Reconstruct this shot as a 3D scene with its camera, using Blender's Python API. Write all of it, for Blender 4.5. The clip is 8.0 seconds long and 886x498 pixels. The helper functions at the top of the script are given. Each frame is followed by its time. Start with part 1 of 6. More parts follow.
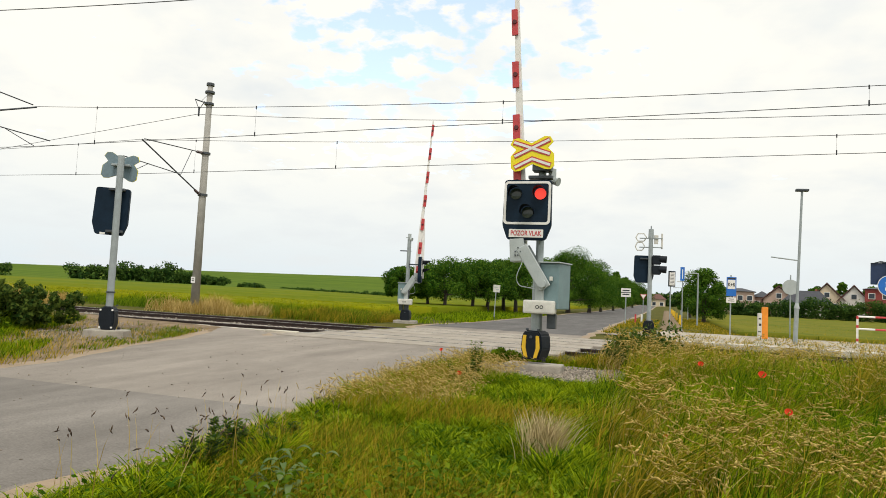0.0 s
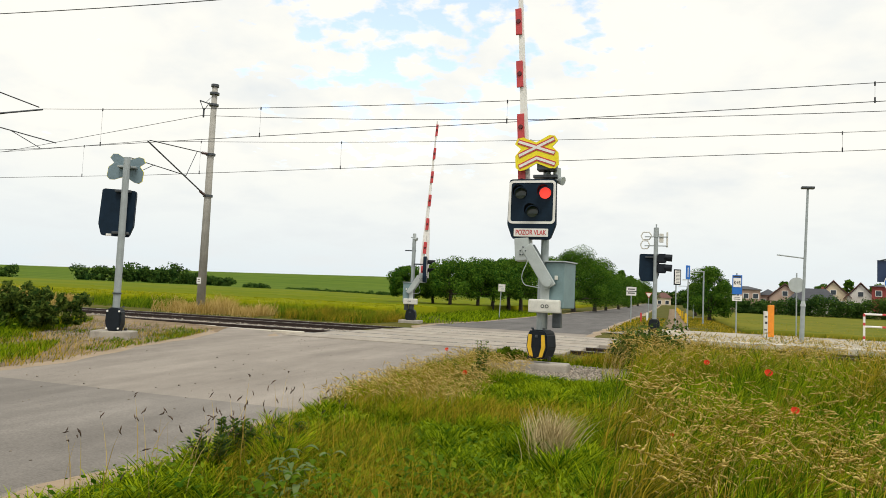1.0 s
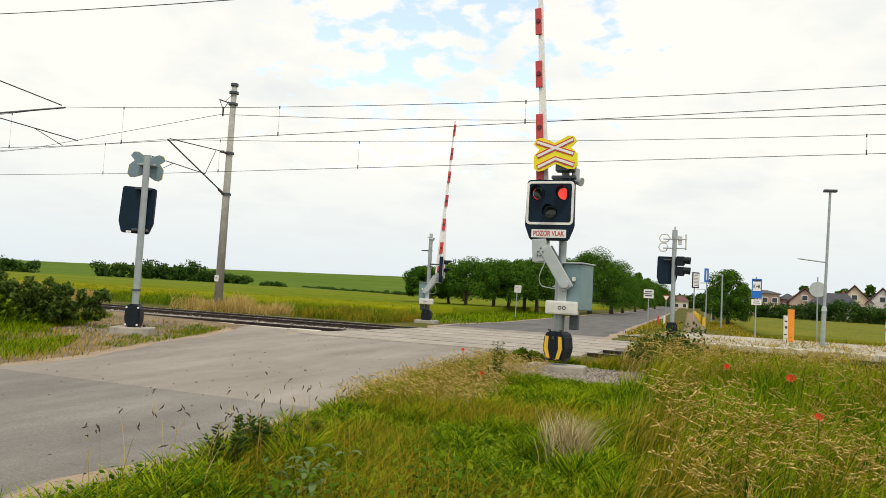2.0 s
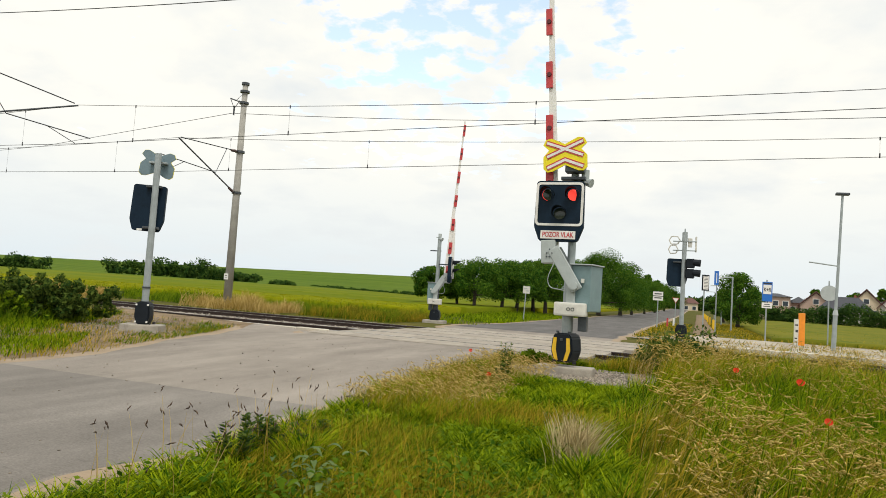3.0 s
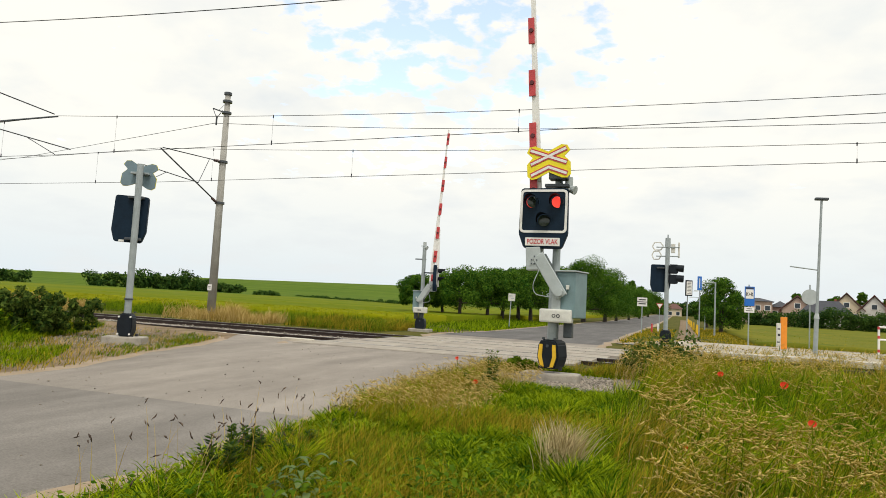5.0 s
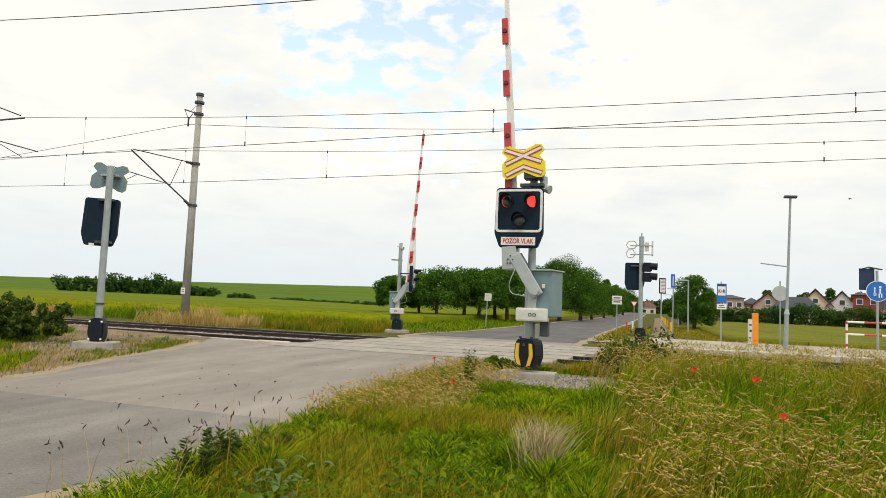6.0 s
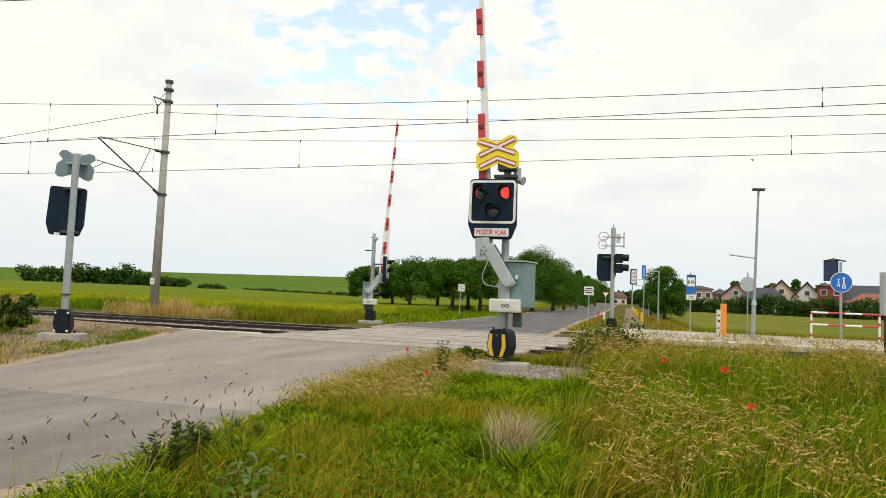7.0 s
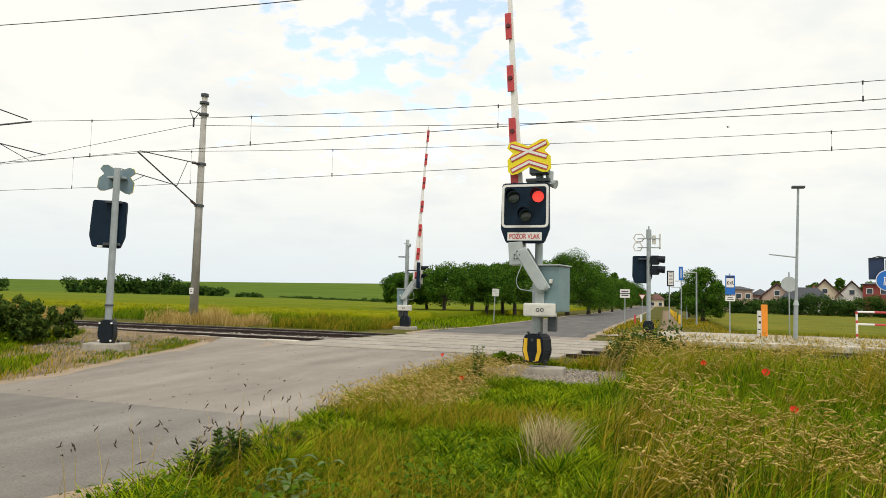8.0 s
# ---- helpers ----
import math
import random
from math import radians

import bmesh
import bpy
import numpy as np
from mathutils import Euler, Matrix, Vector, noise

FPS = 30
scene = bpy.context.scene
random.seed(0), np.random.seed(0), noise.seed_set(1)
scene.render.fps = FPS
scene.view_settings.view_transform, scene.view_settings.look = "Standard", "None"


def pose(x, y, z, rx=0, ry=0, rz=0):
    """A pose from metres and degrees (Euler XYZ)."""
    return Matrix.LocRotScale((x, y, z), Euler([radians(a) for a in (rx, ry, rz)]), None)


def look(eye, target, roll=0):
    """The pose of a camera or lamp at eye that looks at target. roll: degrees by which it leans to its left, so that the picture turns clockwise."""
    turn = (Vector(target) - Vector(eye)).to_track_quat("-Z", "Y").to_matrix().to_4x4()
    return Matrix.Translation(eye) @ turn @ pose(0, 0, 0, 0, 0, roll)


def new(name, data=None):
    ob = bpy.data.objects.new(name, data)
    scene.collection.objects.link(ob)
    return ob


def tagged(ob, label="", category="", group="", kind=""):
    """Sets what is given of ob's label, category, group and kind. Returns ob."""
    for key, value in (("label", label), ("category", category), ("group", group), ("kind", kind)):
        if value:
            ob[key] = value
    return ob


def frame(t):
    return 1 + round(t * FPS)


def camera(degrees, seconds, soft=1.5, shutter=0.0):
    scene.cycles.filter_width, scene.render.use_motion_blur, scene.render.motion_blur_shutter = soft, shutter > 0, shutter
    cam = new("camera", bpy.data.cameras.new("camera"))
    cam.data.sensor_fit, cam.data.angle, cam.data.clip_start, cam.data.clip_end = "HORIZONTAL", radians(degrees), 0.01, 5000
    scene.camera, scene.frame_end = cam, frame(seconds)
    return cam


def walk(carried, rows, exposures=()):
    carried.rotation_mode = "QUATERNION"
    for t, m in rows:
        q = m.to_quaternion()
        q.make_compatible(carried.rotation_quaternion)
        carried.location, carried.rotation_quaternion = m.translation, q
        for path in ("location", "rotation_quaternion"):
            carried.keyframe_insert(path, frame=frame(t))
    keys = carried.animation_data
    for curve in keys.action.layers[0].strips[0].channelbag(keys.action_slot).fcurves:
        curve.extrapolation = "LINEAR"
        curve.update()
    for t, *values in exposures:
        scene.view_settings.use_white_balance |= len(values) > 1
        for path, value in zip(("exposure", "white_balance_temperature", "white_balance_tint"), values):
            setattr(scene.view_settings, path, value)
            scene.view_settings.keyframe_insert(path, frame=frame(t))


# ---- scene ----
cam = camera(66.025, 8.0, soft=0.7)
PATH = [
    (0.0, pose(0.000, 0.000, 1.500, 93.800, -2.800, 18.000)),
    (0.5, pose(0.016, -0.000, 1.506, 93.690, -2.470, 18.143)),
    (1.0, pose(-0.001, -0.016, 1.503, 93.736, -2.526, 18.418)),
    (1.5, pose(-0.027, 0.008, 1.510, 94.523, -2.006, 18.763)),
    (2.0, pose(-0.032, 0.010, 1.500, 93.701, -3.188, 19.719)),
    (3.5, pose(-0.027, 0.018, 1.505, 93.896, -3.539, 20.752)),
    (4.0, pose(-0.026, 0.005, 1.496, 94.472, -2.490, 21.786)),
    (5.5, pose(-0.036, 0.008, 1.494, 94.489, -2.977, 17.926)),
    (6.0, pose(-0.035, 0.008, 1.487, 94.594, -2.329, 17.238)),
    (6.5, pose(-0.041, 0.055, 1.483, 93.638, -2.202, 15.701)),
    (7.0, pose(-0.039, 0.026, 1.495, 93.896, -2.331, 15.017)),
    (7.5, pose(-0.036, 0.010, 1.486, 93.712, -2.174, 15.965)),
    (8.0, pose(-0.032, 0.007, 1.498, 94.239, -1.445, 17.879)),
]
walk(cam, PATH)
scene.view_settings.exposure = 0.0

# ---- world: bright broken cloud, soft high sun ----
SUN_EL, SUN_AZ = 52.0, 150.0


def make_world():
    w = bpy.data.worlds.new("sky")
    scene.world = w
    w.use_nodes = True
    nt = w.node_tree
    nt.nodes.clear()
    N, L = nt.nodes.new, nt.links.new
    out, bg = N("ShaderNodeOutputWorld"), N("ShaderNodeBackground")
    sky = N("ShaderNodeTexSky")
    sky.sky_type, sky.sun_disc = "NISHITA", False
    sky.sun_elevation, sky.sun_rotation = radians(SUN_EL), radians(SUN_AZ)
    tc, sep = N("ShaderNodeTexCoord"), N("ShaderNodeSeparateXYZ")
    L(tc.outputs["Generated"], sep.inputs[0])
    # directions laid out on a flat cloud deck
    zc = N("ShaderNodeMath"); zc.operation = "MAXIMUM"; zc.inputs[1].default_value = 0.0
    L(sep.outputs["Z"], zc.inputs[0])
    za = N("ShaderNodeMath"); za.operation = "ADD"; za.inputs[1].default_value = 0.22
    L(zc.outputs[0], za.inputs[0])
    div = N("ShaderNodeVectorMath"); div.operation = "DIVIDE"
    comb = N("ShaderNodeCombineXYZ")
    for i in range(3):
        L(za.outputs[0], comb.inputs[i])
    L(tc.outputs["Generated"], div.inputs[0]); L(comb.outputs[0], div.inputs[1])
    mp = N("ShaderNodeMapping"); mp.inputs["Location"].default_value = CLOUD_SHIFT
    mp.inputs["Scale"].default_value = (1.0, 1.0, 0.0)
    L(div.outputs[0], mp.inputs[0])
    big, fine, grey = N("ShaderNodeTexNoise"), N("ShaderNodeTexNoise"), N("ShaderNodeTexNoise")
    for n, s, d in ((big, 2.0, 3.0), (fine, 9.5, 9.0), (grey, 2.1, 5.0)):
        n.inputs["Scale"].default_value, n.inputs["Detail"].default_value = s, d
        n.inputs["Roughness"].default_value = 0.55
        L(mp.outputs[0], n.inputs["Vector"])
    mix = N("ShaderNodeMath"); mix.operation = "MULTIPLY_ADD"; mix.inputs[1].default_value = 1.35
    soft_big = N("ShaderNodeMath"); soft_big.operation = "MULTIPLY"; soft_big.inputs[1].default_value = 0.5
    L(big.outputs["Fac"], soft_big.inputs[0])
    L(fine.outputs["Fac"], mix.inputs[0]); L(soft_big.outputs[0], mix.inputs[2])
    # a broad thin spot in the deck
    spot = N("ShaderNodeVectorMath"); spot.operation = "DOT_PRODUCT"; spot.inputs[1].default_value = (-0.33, 0.855, 0.40)
    L(tc.outputs["Generated"], spot.inputs[0])
    sr = N("ShaderNodeMapRange"); sr.inputs[1].default_value, sr.inputs[2].default_value = 0.935, 1.0
    sr.inputs[3].default_value, sr.inputs[4].default_value = 0.26, -0.02
    L(spot.outputs["Value"], sr.inputs[0])
    thin = N("ShaderNodeMath"); thin.operation = "ADD"
    L(mix.outputs[0], thin.inputs[0]); L(sr.outputs[0], thin.inputs[1])
    ramp = N("ShaderNodeValToRGB")
    ramp.color_ramp.elements[0].position, ramp.color_ramp.elements[1].position = CLOUD_GAP
    L(thin.outputs[0], ramp.inputs[0])
    # the cloud closes towards the horizon
    hz = N("ShaderNodeMapRange"); hz.inputs[1].default_value, hz.inputs[2].default_value = 0.30, 0.16
    hz.inputs[3].default_value, hz.inputs[4].default_value = 0.0, 1.0
    L(sep.outputs["Z"], hz.inputs[0])
    cov = N("ShaderNodeMath"); cov.operation = "MAXIMUM"
    L(ramp.outputs[0], cov.inputs[0]); L(hz.outputs[0], cov.inputs[1])
    cloud = N("ShaderNodeMix"); cloud.data_type = "RGBA"
    cloud.inputs["B"].default_value = CLOUD_GREY
    low = N("ShaderNodeMix"); low.data_type = "RGBA"
    low.inputs["A"].default_value, low.inputs["B"].default_value = CLOUD_LOW, CLOUD_LIT
    lr = N("ShaderNodeMapRange"); lr.inputs[1].default_value, lr.inputs[2].default_value = 0.0, 0.20
    L(sep.outputs["Z"], lr.inputs[0]); L(lr.outputs[0], low.inputs["Factor"]); L(low.outputs["Result"], cloud.inputs["A"])
    gr = N("ShaderNodeMapRange"); gr.inputs[1].default_value, gr.inputs[2].default_value = 0.47, 0.72
    L(grey.outputs["Fac"], gr.inputs[0]); L(gr.outputs[0], cloud.inputs["Factor"])
    blue = N("ShaderNodeMix"); blue.data_type = "RGBA"; blue.blend_type = "MULTIPLY"
    blue.inputs["Factor"].default_value = 1.0
    blue.inputs["B"].default_value = (SKY_GAIN, SKY_GAIN, SKY_GAIN, 1)
    L(sky.outputs[0], blue.inputs["A"])
    veil = N("ShaderNodeMix"); veil.data_type = "RGBA"; veil.inputs["Factor"].default_value = 0.35
    veil.inputs["B"].default_value = CLOUD_LIT
    L(blue.outputs["Result"], veil.inputs["A"])
    fin = N("ShaderNodeMix"); fin.data_type = "RGBA"
    L(cov.outputs[0], fin.inputs["Factor"]); L(veil.outputs["Result"], fin.inputs["A"]); L(cloud.outputs["Result"], fin.inputs["B"])
    L(fin.outputs["Result"], bg.inputs["Color"])
    bg.inputs["Strength"].default_value = 1.0
    L(bg.outputs[0], out.inputs[0])


CLOUD_SHIFT, CLOUD_GAP = (0.35, 0.1, 0.0), (0.82, 0.95)
CLOUD_LOW = (0.77, 0.85, 0.89, 1)
CLOUD_LIT, CLOUD_GREY, SKY_GAIN = (1.04, 1.02, 0.935, 1), (0.83, 0.865, 0.87, 1), 0.34
make_world()
sun_data = bpy.data.lights.new("sun", "SUN")
sun_data.energy, sun_data.angle, sun_data.color = 1.8, radians(14), (1.0, 0.95, 0.86)
sun = new("sun", sun_data)
sun.matrix_world = look((0, 0, 60), (60 * math.sin(radians(SUN_AZ)) * -0.6, 60 * math.cos(radians(SUN_AZ)) * -0.6, 0))


# ---- materials ----
def mat(name, color, rough=0.6, metal=0.0, vary=0.25, scale=8.0, bump=0.0, bscale=60.0, color2=None, island=0.0, objrand=0.0, spec=None, detail=5.0, stretch=(1, 1, 1)):
    m = bpy.data.materials.new(name)
    m.use_nodes = True
    nt = m.node_tree
    N, L = nt.nodes.new, nt.links.new
    b = nt.nodes["Principled BSDF"]
    b.inputs["Roughness"].default_value, b.inputs["Metallic"].default_value = rough, metal
    if spec is not None:
        b.inputs["Specular IOR Level"].default_value = spec
    tc = N("ShaderNodeTexCoord")
    mp = N("ShaderNodeMapping"); mp.inputs["Scale"].default_value = stretch
    L(tc.outputs["Object"], mp.inputs[0])
    n1, n2 = N("ShaderNodeTexNoise"), N("ShaderNodeTexNoise")
    n1.inputs["Scale"].default_value, n1.inputs["Detail"].default_value = scale, detail
    n2.inputs["Scale"].default_value, n2.inputs["Detail"].default_value = scale * 9, 4.0
    L(mp.outputs[0], n1.inputs["Vector"]); L(mp.outputs[0], n2.inputs["Vector"])
    av = N("ShaderNodeMath"); av.operation = "MULTIPLY_ADD"; av.inputs[1].default_value = 0.45
    L(n2.outputs["Fac"], av.inputs[0]); L(n1.outputs["Fac"], av.inputs[2])
    fac = av.outputs[0]
    for node, k, sock in (("ShaderNodeNewGeometry", island, "Random Per Island"), ("ShaderNodeObjectInfo", objrand, "Random")):
        if k:
            g = N(node)
            ad = N("ShaderNodeMath"); ad.operation = "MULTIPLY_ADD"; ad.inputs[1].default_value = k
            L(g.outputs[sock], ad.inputs[0]); L(fac, ad.inputs[2])
            sb = N("ShaderNodeMath"); sb.operation = "SUBTRACT"; sb.inputs[1].default_value = k * 0.5
            L(ad.outputs[0], sb.inputs[0])
            fac = sb.outputs[0]
    r = N("ShaderNodeMapRange"); r.inputs[1].default_value, r.inputs[2].default_value = 0.40, 1.0
    L(fac, r.inputs[0])
    mx = N("ShaderNodeMix"); mx.data_type = "RGBA"
    lo = [c * (1 - vary) for c in color]
    hi = list(color2) if color2 else [min(1, c * (1 + vary)) for c in color]
    mx.inputs["A"].default_value, mx.inputs["B"].default_value = (*(color if color2 else lo), 1), (*hi, 1)
    L(r.outputs[0], mx.inputs["Factor"]); L(mx.outputs["Result"], b.inputs["Base Color"])
    if bump:
        bn = N("ShaderNodeTexNoise"); bn.inputs["Scale"].default_value, bn.inputs["Detail"].default_value = bscale, 4.0
        L(mp.outputs[0], bn.inputs["Vector"])
        bp = N("ShaderNodeBump"); bp.inputs["Strength"].default_value = bump; bp.inputs["Distance"].default_value = 0.02
        L(bn.outputs["Fac"], bp.inputs["Height"]); L(bp.outputs[0], b.inputs["Normal"])
    return m


def leafy(name, c1, c2, scale=0.35, island=0.8, trans=0.35):
    """Leaves and blades: colour by blade and by patch, some light through them."""
    m = mat(name, c1, 0.75, color2=c2, scale=scale, island=island, spec=0.05, detail=3.0)
    nt = m.node_tree
    b = nt.nodes["Principled BSDF"]
    t, ad, out = nt.nodes.new("ShaderNodeBsdfTranslucent"), nt.nodes.new("ShaderNodeMixShader"), nt.nodes["Material Output"]
    src = b.inputs["Base Color"].links[0].from_socket
    nt.links.new(src, t.inputs["Color"])
    ad.inputs[0].default_value = trans
    nt.links.new(b.outputs[0], ad.inputs[1]); nt.links.new(t.outputs[0], ad.inputs[2]); nt.links.new(ad.outputs[0], out.inputs[0])
    return m


def glow(name, color, strength):
    m = bpy.data.materials.new(name)
    m.use_nodes = True
    b = m.node_tree.nodes["Principled BSDF"]
    b.inputs["Base Color"].default_value = (*color, 1)
    b.inputs["Emission Color"].default_value = (*color, 1)
    b.inputs["Emission Strength"].default_value = strength
    return m


M_SIGNBACK = mat("bare_sign_back", (0.165, 0.235, 0.27), 0.5, 0.2, 0.15, 4)
M_GALV = mat("galvanised_steel", (0.33, 0.37, 0.38), 0.5, 0.35, 0.18, 5, 0.1, 40)
M_GREYPAINT = mat("grey_paint", (0.40, 0.44, 0.44), 0.45, 0.0, 0.15, 4, 0.05, 30)
M_CAB = mat("cabinet_paint", (0.17, 0.255, 0.27), 0.45, 0.0, 0.15, 4, 0.05, 30)
M_WHITE = mat("white_paint", (0.78, 0.77, 0.74), 0.45, 0.0, 0.10, 6, 0.03, 30)
M_DIRTYWHITE = mat("weathered_white_paint", (0.62, 0.61, 0.56), 0.55, 0.0, 0.2, 7, 0.05, 30)
M_RED = mat("red_paint", (0.52, 0.05, 0.055), 0.4, 0.0, 0.15, 6)
M_DARKRED = mat("dark_red_lens", (0.10, 0.012, 0.015), 0.25, 0.0, 0.1, 10)
M_YELLOW = mat("fluorescent_yellow_sheet", (0.85, 0.72, 0.01), 0.4, 0.0, 0.06, 6)
M_STRIPE = mat("yellow_stripe", (0.75, 0.46, 0.02), 0.45, 0.0, 0.12, 9)
M_BLACK = mat("black_plastic", (0.010, 0.014, 0.020), 0.5, 0.0, 0.3, 6, 0.04, 60, spec=0.2)
M_PANEL = mat("dark_board_paint", (0.007, 0.019, 0.036), 0.5, 0.0, 0.3, 4, spec=0.15)
M_LENS = mat("dark_lens", (0.045, 0.06, 0.05), 0.12, 0.0, 0.2, 30)
M_LIT = glow("lit_red_lens", (0.93, 0.065, 0.045), 0.9)
M_NAVY = mat("navy_board", (0.012, 0.03, 0.085), 0.4, 0.0, 0.1, 6)
M_BLUE = mat("blue_sheet", (0.012, 0.14, 0.52), 0.4, 0.0, 0.08, 6)
M_ORANGE = mat("orange_paint", (0.80, 0.27, 0.02), 0.45, 0.0, 0.12, 6)
M_CONC = mat("concrete", (0.34, 0.31, 0.265), 0.9, 0.0, 0.3, 5, 0.4, 40)
M_SLAB = mat("crossing_slab", (0.255, 0.23, 0.20), 0.95, 0.0, 0.22, 3, 0.3, 40, objrand=0.2, color2=(0.40, 0.36, 0.305), spec=0.1)
M_EARTH = mat("brown_earth", (0.12, 0.085, 0.052), 0.95, 0.0, 0.3, 2.0, 0.8, 40, color2=(0.30, 0.225, 0.145), spec=0.1)
M_CONCPALE = mat("pale_concrete", (0.50, 0.46, 0.39), 0.9, 0.0, 0.22, 3, 0.3, 40, objrand=0.5)
M_POLE = mat("spun_concrete", (0.33, 0.32, 0.29), 0.85, 0.0, 0.2, 3, 0.15, 30)
M_RUST = mat("rusty_steel", (0.045, 0.030, 0.026), 0.8, 0.2, 0.4, 10, 0.3, 60)
M_RAILHEAD = mat("polished_rail", (0.55, 0.53, 0.50), 0.25, 0.9, 0.15, 10)
M_WIRE = mat("tarnished_wire", (0.06, 0.065, 0.07), 0.5, 0.5, 0.2, 5)
M_STEELDARK = mat("dark_steel_tube", (0.07, 0.08, 0.09), 0.5, 0.5, 0.3, 8)
M_INSUL = mat("brown_insulator", (0.06, 0.03, 0.025), 0.25, 0.0, 0.2, 10)
M_RUBBER = mat("black_rubber", (0.02, 0.02, 0.02), 0.8, 0.0, 0.3, 10)
M_DKTEXT = mat("dark_print", (0.03, 0.03, 0.035), 0.6, 0.0, 0.1, 10)
M_BARK = mat("bark", (0.055, 0.045, 0.035), 0.95, 0.0, 0.4, 8, 0.6, 30)


def tweak_asphalt(name, color):
    """Worn grey asphalt: fine aggregate, broad stains, long tyre-worn bands along the road."""
    m = mat(name, color, 0.95, 0.0, 0.2, 0.5, 0.35, 140, stretch=(1, 0.45, 1), spec=0.08)
    nt = m.node_tree
    N, L = nt.nodes.new, nt.links.new
    b = nt.nodes["Principled BSDF"]
    src = b.inputs["Base Color"].links[0].from_socket
    tc = N("ShaderNodeTexCoord")
    sp, st = N("ShaderNodeTexNoise"), N("ShaderNodeTexNoise")
    sp.inputs["Scale"].default_value = 60
    st.inputs["Scale"].default_value, st.inputs["Detail"].default_value = 1.1, 6
    mp = N("ShaderNodeMapping"); mp.inputs["Scale"].default_value = (1.6, 0.25, 1)
    L(tc.outputs["Object"], sp.inputs["Vector"]); L(tc.outputs["Object"], mp.inputs[0]); L(mp.outputs[0], st.inputs["Vector"])
    pit, pm = N("ShaderNodeTexNoise"), N("ShaderNodeMapping")
    pm.inputs["Scale"].default_value = (2.2, 5.5, 1)
    pit.inputs["Scale"].default_value, pit.inputs["Detail"].default_value = 1.0, 3
    L(tc.outputs["Object"], pm.inputs[0]); L(pm.outputs[0], pit.inputs["Vector"])
    cur = src
    for n, lo, hi, a in ((sp, 0.3, 0.7, 0.16), (st, 0.35, 0.7, 0.11), (pit, 0.70, 0.62, 0.05)):
        r = N("ShaderNodeMapRange"); r.inputs[1].default_value, r.inputs[2].default_value = lo, hi
        r.inputs[3].default_value, r.inputs[4].default_value = 1 - a, 1 + a
        L(n.outputs["Fac"], r.inputs[0])
        mx = N("ShaderNodeMix"); mx.data_type = "RGBA"; mx.blend_type = "MULTIPLY"; mx.inputs["Factor"].default_value = 1
        c = N("ShaderNodeCombineColor")
        for i in range(3):
            L(r.outputs[0], c.inputs[i])
        L(cur, mx.inputs["A"]); L(c.outputs[0], mx.inputs["B"])
        cur = mx.outputs["Result"]
    L(cur, b.inputs["Base Color"])
    return m


M_ASPH = tweak_asphalt("worn_asphalt", (0.258, 0.231, 0.203))
M_ASPHDARK = tweak_asphalt("darker_worn_asphalt", (0.200, 0.184, 0.167))
M_DIRT = mat("sandy_dirt", (0.25, 0.19, 0.125), 0.95, 0.0, 0.3, 2.0, 0.6, 50, color2=(0.38, 0.29, 0.20))
M_PALEGRAVEL = mat("pale_gravel", (0.30, 0.265, 0.21), 0.95, 0.0, 0.3, 1.2, 0.8, 40, color2=(0.50, 0.45, 0.36), spec=0.1)
M_GRAVEL = mat("grey_gravel", (0.25, 0.225, 0.19), 0.95, 0.0, 0.45, 14, 1.0, 45)
M_STONE = mat("crushed_stone", (0.15, 0.13, 0.105), 0.9, 0.0, 0.4, 10, 0.5, 30, island=0.9, color2=(0.37, 0.32, 0.26))
M_SOIL = mat("grassy_ground", (0.040, 0.060, 0.006), 0.95, 0.0, 0.4, 0.5, 0.8, 12, color2=(0.13, 0.11, 0.03), spec=0.05)
M_FIELD = mat("ripening_crop", (0.125, 0.175, 0.003), 0.95, 0.0, 0.3, 0.02, 0.8, 3, color2=(0.265, 0.245, 0.004), stretch=(1, 3, 1), detail=8.0, spec=0.05)
M_FIELDMID = mat("half_ripe_crop", (0.075, 0.125, 0.003), 0.95, 0.0, 0.3, 0.02, 0.8, 3, color2=(0.165, 0.178, 0.004), stretch=(1, 3, 1), detail=8.0, spec=0.05)
M_FIELDFAR = mat("green_crop", (0.042, 0.095, 0.006), 0.95, 0.0, 0.3, 0.012, 0.5, 3, color2=(0.115, 0.165, 0.012), stretch=(1, 4, 1), detail=7.0, spec=0.05)
M_MEADOW = mat("mown_meadow", (0.075, 0.115, 0.010), 0.95, 0.0, 0.3, 0.10, 0.8, 3, color2=(0.19, 0.17, 0.02), stretch=(1, 3, 1), detail=8.0, spec=0.05)
M_GRASS = leafy("green_grass", (0.030, 0.095, 0.001), (0.34, 0.42, 0.008), scale=0.8, island=0.95)
M_TALL = leafy("mixed_tall_grass", (0.068, 0.108, 0.003), (0.48, 0.34, 0.030), scale=0.8, island=0.9)
M_STRAW = leafy("dry_straw", (0.34, 0.235, 0.05), (0.64, 0.48, 0.19), scale=2.0, trans=0.3)
M_SEED = leafy("pale_seed_head", (0.32, 0.225, 0.038), (0.74, 0.56, 0.19), scale=2.0, trans=0.25)
M_TALLGREEN = leafy("tall_green_grass", (0.022, 0.080, 0.001), (0.28, 0.38, 0.007), scale=0.8, island=0.95)
M_CROP = leafy("crop_ears", (0.11, 0.155, 0.002), (0.36, 0.32, 0.006), scale=0.15, island=0.8)
M_BLEACH = leafy("bleached_straw", (0.24, 0.18, 0.065), (0.64, 0.53, 0.30), scale=3.0, trans=0.25)
